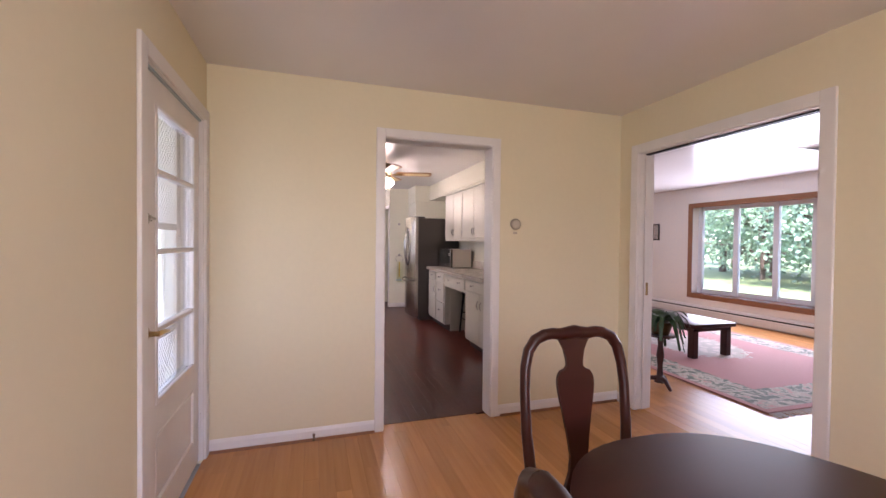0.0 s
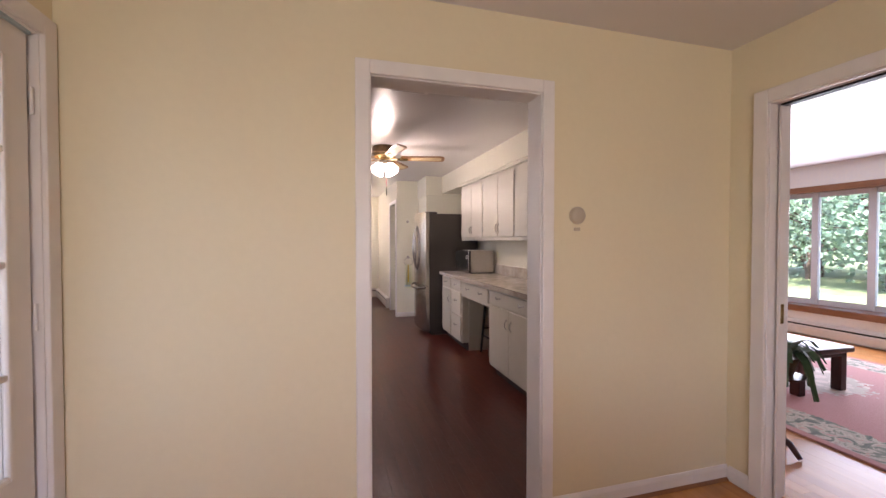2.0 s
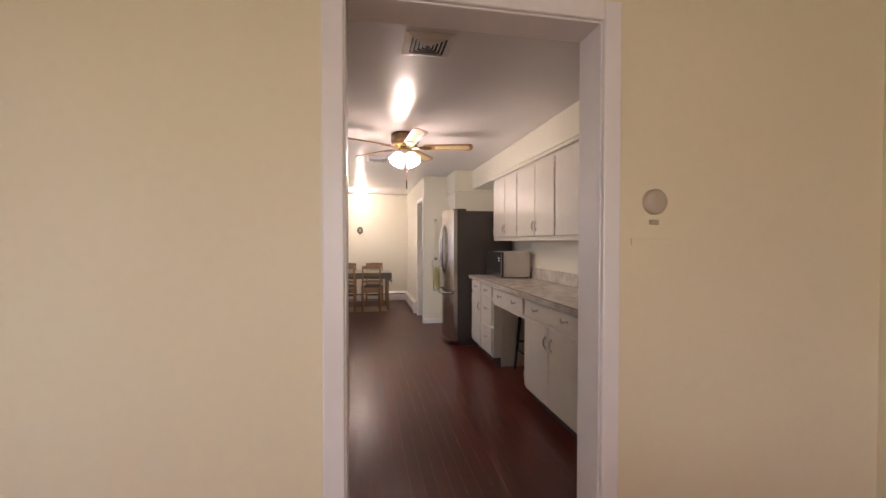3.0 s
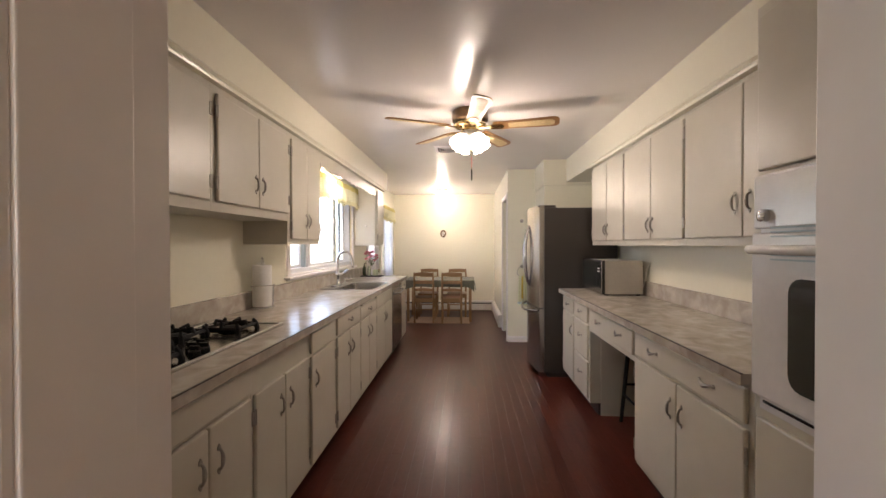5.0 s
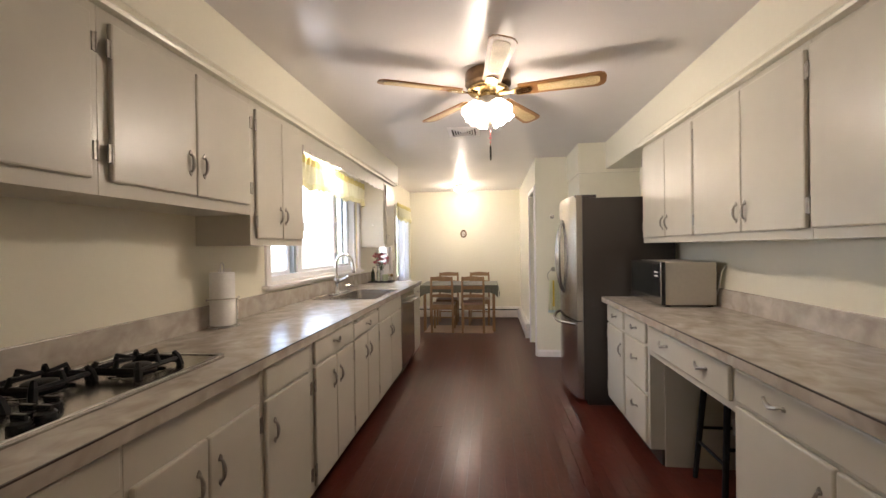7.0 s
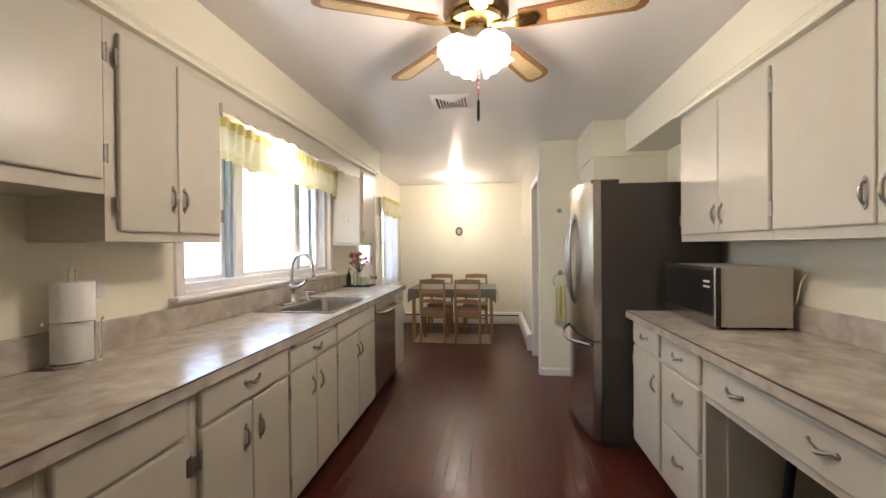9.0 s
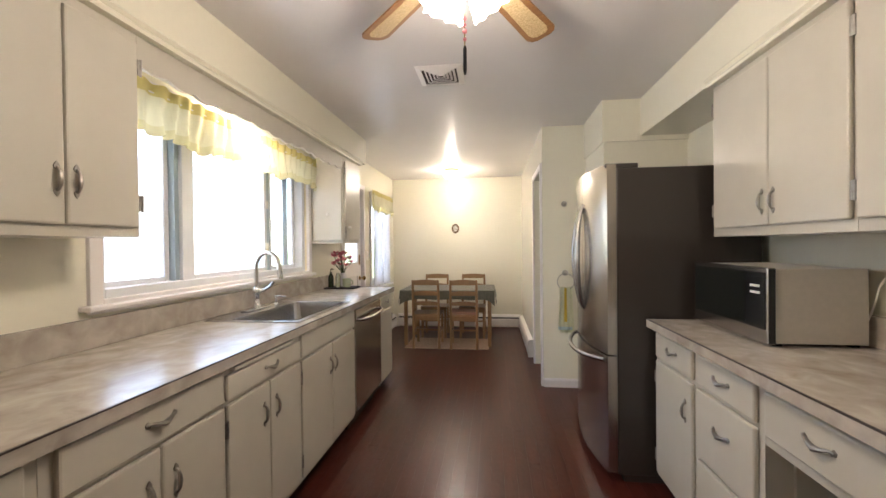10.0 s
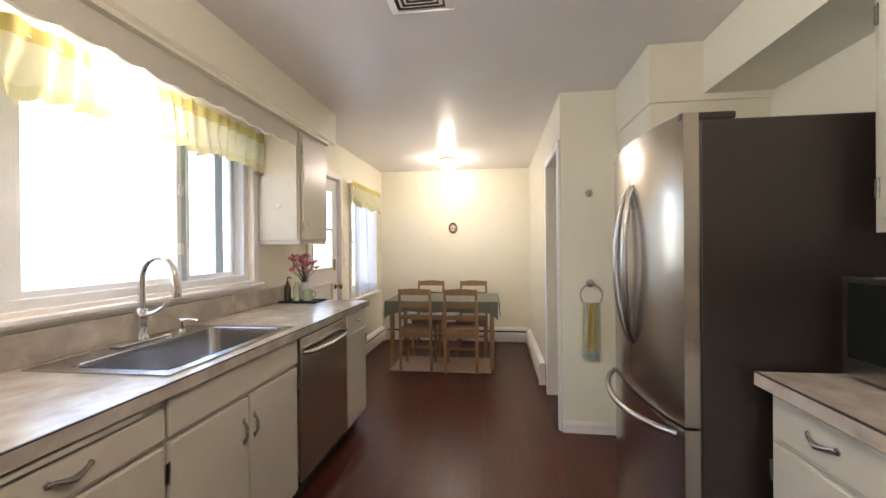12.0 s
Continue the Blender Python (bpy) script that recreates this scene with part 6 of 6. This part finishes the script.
for k in range(3):
    a = radians(20 + 120 * k)
    part("foot", tube(bmesh.new(), [(3.95, 3.33, 0.09), (3.95 + math.cos(a) * 0.08, 3.33 + math.sin(a) * 0.08, 0.08), (3.95 + math.cos(a) * 0.15, 3.33 + math.sin(a) * 0.15, 0.018)], [0.025, 0.02, 0.014], 10), M["mahogany"], ps, smooth=True)
pp = thing("potted_plant", (3.95, 3.33, 0.502), "trailing dark green houseplant in a pot", "plant")
part("pot", lathe(bmesh.new(), 3.95, 3.33, [(0.07, 0.503), (0.10, 0.60), (0.105, 0.62), (0.095, 0.62), (0.002, 0.60)], 24), M["bronze"], pp, smooth=True)
rnd = random.Random(11)
bm = bmesh.new()
for i in range(46):
    a = rnd.uniform(0, 6.28)
    reach, drop = rnd.uniform(0.14, 0.27), rnd.uniform(0.05, 0.38)
    pts, p = [], None
    for j in range(6):
        u = j / 5
        pts.append(Vector((3.95 + math.cos(a) * reach * u ** 0.8, 3.33 + math.sin(a) * reach * u ** 0.8, 0.61 + 0.13 * math.sin(u * 2.2) - drop * u * u)))
    side = Vector((-math.sin(a), math.cos(a), rnd.uniform(-0.3, 0.3))).normalized()
    for j in range(5):
        w0, w1 = 0.024 * math.sin(math.pi * (j + 0.4) / 5.6), 0.024 * math.sin(math.pi * (j + 1.4) / 6.4)
        bm.faces.new([bm.verts.new(q) for q in (pts[j] - side * w0, pts[j] + side * w0, pts[j + 1] + side * w1, pts[j + 1] - side * w1)])
part("leaves", bm, M["leaf"], pp, "long drooping leaves")
pc2 = thing("framed_picture", (7.74, 7.2, 1.42), "small framed print on the living room wall", "picture")
part("frame", bars(bmesh.new(), "x", 7.725, 7.75, 7.07, 7.24, 1.43, 1.77, 0.02), M["iron"], pc2)
part("print", boxed(7.735, 7.09, 1.45, 7.748, 7.22, 1.75), M["picture"], pc2)

# ---- outside ----
whole("ground", boxed(-400, -400, -0.35, 400, 400, -0.15), M["grass"], "mown lawn reaching to the distance", "lawn", S)
whole("foundation", boxed(0.06, -1.92, -0.15, 8.1, 11.42, -0.03), M["concrete"], "concrete foundation of the house", "foundation", S)
whole("patio", boxed(-4.6, 0.5, -0.15, 0.05, 11.5, -0.11), M["concrete"], "pale concrete patio beside the house", "patio", S)
roof = whole("roof", prism(bmesh.new(), [(-0.5, 2.56), (4.2, 3.9), (8.9, 2.56), (8.9, 2.66), (4.2, 4.02), (-0.5, 2.66)], "y", -2.4, 11.9), M["roof"], "grey shingled roof of the house", "roof", S)

garage = thing("garage", (-7.5, 9.5, -0.15), "white sided garage with a grey roof across the patio", "garage")
part("wall", plate("x", -5.3, -5.15, 5.4, 13.0, -0.15, 2.5, [(7.4, 8.6, 0.7, 1.8)]), M["siding"], garage)
part("wall", boxed(-9.5, 5.4, -0.15, -5.3, 5.55, 2.5), M["siding"], garage)
part("wall", boxed(-9.5, 12.85, -0.15, -5.3, 13.0, 2.5), M["siding"], garage)
part("roof", prism(bmesh.new(), [(-10.0, 2.4), (-7.4, 3.9), (-4.8, 2.4), (-4.8, 2.5), (-7.4, 4.05), (-10.0, 2.5)], "y", 5.1, 13.3), M["roof"], garage)
for i in range(18):
    z = -0.05 + i * 0.14
    part("siding_board", prism(bmesh.new(), [(-5.15, z), (-5.128, z), (-5.14, z + 0.138), (-5.15, z + 0.138)], "y", 8.6, 13.0), M["siding"], garage)
    part("siding_board", prism(bmesh.new(), [(-5.15, z), (-5.128, z), (-5.14, z + 0.138), (-5.15, z + 0.138)], "y", 5.4, 7.4), M["siding"], garage)
gw = part("window", bars(bmesh.new(), "x", -5.2, -5.12, 7.4, 8.6, 0.7, 1.8, 0.06), M["trim"], garage)
part("pane", boxed(-5.19, 7.46, 0.76, -5.18, 8.54, 1.74), M["oven_black"], gw)


def tree(at, height, spread, seed, label):
    rnd = random.Random(seed)
    t = thing("tree", at, label, "tree", "trees in the garden")
    x, y, z = at
    bm = bmesh.new()
    tips = []
    tube(bm, [(x, y, z), (x + 0.05, y, z + height * 0.3), (x - 0.05, y + 0.1, z + height * 0.6), (x, y, z + height * 0.85)], [height * 0.022, height * 0.018, height * 0.012, height * 0.004], 10)
    for i in range(15):
        a, h = rnd.uniform(0, 6.28), rnd.uniform(0.10, 0.80)
        L = spread * rnd.uniform(0.7, 1.0) * (1.1 - 0.6 * h)
        p0 = Vector((x, y, z + height * h))
        p1 = p0 + Vector((math.cos(a) * L * 0.5, math.sin(a) * L * 0.5, L * 0.25))
        p2 = p0 + Vector((math.cos(a) * L, math.sin(a) * L, L * 0.3))
        tube(bm, [p0, p1, p2], [height * 0.008, height * 0.005, height * 0.002], 6)
        tips += [p1, p2, (p1 + p2) / 2]
    tips.append(Vector((x, y, z + height * 0.9)))
    part("trunk", bm, M["bark"], t)
    verts, faces = [], []
    foot = Vector(at)
    for i in range(2600):
        c = rnd.choice(tips) + Vector((rnd.gauss(0, 1), rnd.gauss(0, 1), rnd.gauss(0, 0.8))) * spread * 0.2 - foot
        d = Vector((rnd.gauss(0, 1), rnd.gauss(0, 1), rnd.gauss(0, 1))).normalized()
        s = d.orthogonal().normalized() * rnd.uniform(0.08, 0.18)
        d = d * rnd.uniform(0.12, 0.26)
        k = len(verts)
        verts += [c, c + s * 0.6 + d * 0.5, c + d, c - s * 0.6 + d * 0.5]
        faces.append((k, k + 1, k + 2, k + 3))
    me = bpy.data.meshes.new("crown")
    me.from_pydata(verts, [], faces)
    me.materials.append(M["foliage"])
    ob = new("crown", me)
    ob.parent = t
    AT[ob] = AT[t]
    return t


T1 = tree((17.0, 6.5, -0.15), 7.0, 3.0, 1, "leafy green garden tree")
for m in ((17.5, 9.5, 40, 0.8), (18.5, 3.2, 100, 0.9), (25, 8.0, 160, 1.5), (21, 13.5, 220, 1.1), (30, 22, 20, 1.6), (30, -1, 300, 1.5), (34, 12, 10, 1.7), (23, 17.5, 310, 1.2),
          (-14, 16, 60, 1.2), (-17, 6, 140, 1.3), (-12.5, 2.5, 200, 1.0), (-20, 12, 10, 1.5), (-13, -4, 10, 1.2), (-18, -1, 90, 1.4)):
    x, y, t, s = m
    copy_thing(T1, Matrix.Translation((x, y, -0.15)) @ Matrix.Rotation(radians(t), 4, "Z") @ Matrix.Scale(s, 4))

T2 = tree((19.0, 5.0, -0.15), 4.6, 3.4, 4, "low dense leafy garden tree")
for x, y, t, k in ((18.6, 7.8, 70, 1.0), (20.5, 10.4, 130, 1.1), (19.4, 12.9, 200, 1.0), (20.8, 2.2, 260, 1.1), (21.5, 15.6, 320, 1.2), (23.5, 6.4, 20, 1.3), (24.0, 9.2, 95, 1.4), (24.5, 12.6, 150, 1.3), (24.0, 3.4, 210, 1.3), (25.5, 17.0, 280, 1.4)):
    copy_thing(T2, Matrix.Translation((x, y, -0.15)) @ Matrix.Rotation(radians(t), 4, "Z") @ Matrix.Scale(k, 4))

road = whole("road", boxed(11.2, -60, -0.15, 13.0, 60, -0.13), M["concrete"], "pale sunlit driveway beyond the lawn", "driveway", S)

porch = thing("porch", (-0.9, 1.6, -0.11), "white porch outside the patio door, with an added shading roof", "porch")
part("side_wall", boxed(-1.7, 3.16, -0.11, 0.05, 3.26, 2.5), M["siding"], porch)
# Roof and posts are unseen, added to keep sun off the side wall.
part("roof", boxed(-1.9, -1.2, 2.5, 0.05, 3.4, 2.6), M["siding"], porch)
for y in (-1.1, 1.1):
    part("post", boxed(-1.75, y, -0.11, -1.64, y + 0.11, 2.5, bevel=0.006), M["siding"], porch)

# brick wing seen through the patio door
wing = thing("house_wing", (-4.2, 2.0, -0.15), "red brick wing of the house with a white window", "house")
part("wall", boxed(-4.55, 3.9, -0.15, -4.25, 5.2, 2.6), M["mortar"], wing)
bk = bmesh.new()
box(bk, 0, 0, 0, 0.012, 0.205, 0.058, 0.003, 1)
BRICK = mesh_of("brick", bk, M["brick"])
for r in range(28):
    for c in range(6):
        y = 3.9 + c * 0.217 + (0.108 if r % 2 else 0)
        if y + 0.205 < 5.2:
            piece("brick", BRICK, wing, Matrix.Translation((-4.25, y, -0.10 + r * 0.068)))

# ---- floors, plank by plank ----
rnd = random.Random(2)
pm = bmesh.new()
box(pm, 0, 0, -1, 1, 1, 0)
PLANK_D = mesh_of("plank", pm, M["floor_dark"])
pm = bmesh.new()
box(pm, 0, 0, -1, 1, 1, 0)
PLANK_O = mesh_of("plank", pm, M["floor_oak"])


def lay(name, x0, x1, y0, y1, w, lmin, lmax, me, label, gap=0.0006):
    fl = thing(name, ((x0 + x1) / 2, (y0 + y1) / 2, 0), label, "floor", kind=S)
    part("subfloor", boxed(x0, y0, -0.03, x1, y1, -0.004), M["gap"], fl)
    rows = math.ceil((x1 - x0) / w)
    w = (x1 - x0) / rows
    for r in range(rows):
        y = y0 - rnd.uniform(0, lmin)
        while y < y1 - 0.02:
            L = rnd.uniform(lmin, lmax)
            a, b = max(y, y0), min(y + L, y1)
            if b - a > 0.03:
                piece("plank", me, fl, Matrix.Translation((x0 + r * w + gap, a + gap, 0.004)) @ Matrix.Diagonal((w - 2 * gap, b - a - 2 * gap, 0.01, 1)))
            y += L
    return fl


lay("floor_kitchen", X0, 3.32, 3.265, 11.30, 0.075, 0.9, 1.6, PLANK_D, "dark cherry plank floor, worn glossy", 0.0003)
lay("floor_dining", X0, 3.40, -1.8, 3.26, 0.085, 0.7, 1.5, PLANK_O, "honey oak strip floor", 0.0003)
lf = thing("floor_living", (5.6, 3.3, 0), "honey oak strip floor of the living room", "floor", kind=S)
part("subfloor", boxed(3.40, -1.8, -0.03, 7.9, 8.5, -0.004), M["gap"], lf)
verts, faces = [], []
r, x = 0, 3.4006
while x < 7.75:
    y = -1.8 - rnd.uniform(0, 0.8)
    while y < 8.5:
        L = rnd.uniform(0.7, 1.5)
        a, b = max(y, -1.8), min(y + L, 8.5)
        if b > a:
            k = len(verts)
            verts += [(p - 5.6, q - 3.3, z) for z in (-0.006, 0.004) for p, q in ((x, a + 0.0006), (x + 0.0838, a + 0.0006), (x + 0.0838, b - 0.0006), (x, b - 0.0006))]
            faces += [tuple(k + i for i in f) for f in ((4, 5, 6, 7), (0, 1, 5, 4), (1, 2, 6, 5), (2, 3, 7, 6), (3, 0, 4, 7))]
        y += L
    x += 0.085
me = bpy.data.meshes.new("planks")
me.from_pydata(verts, [], faces)
me.materials.append(M["floor_oak_far"])
ob = new("planks", me)
ob.parent = lf
tagged(ob, "honey oak strips", "", "", "stuff")
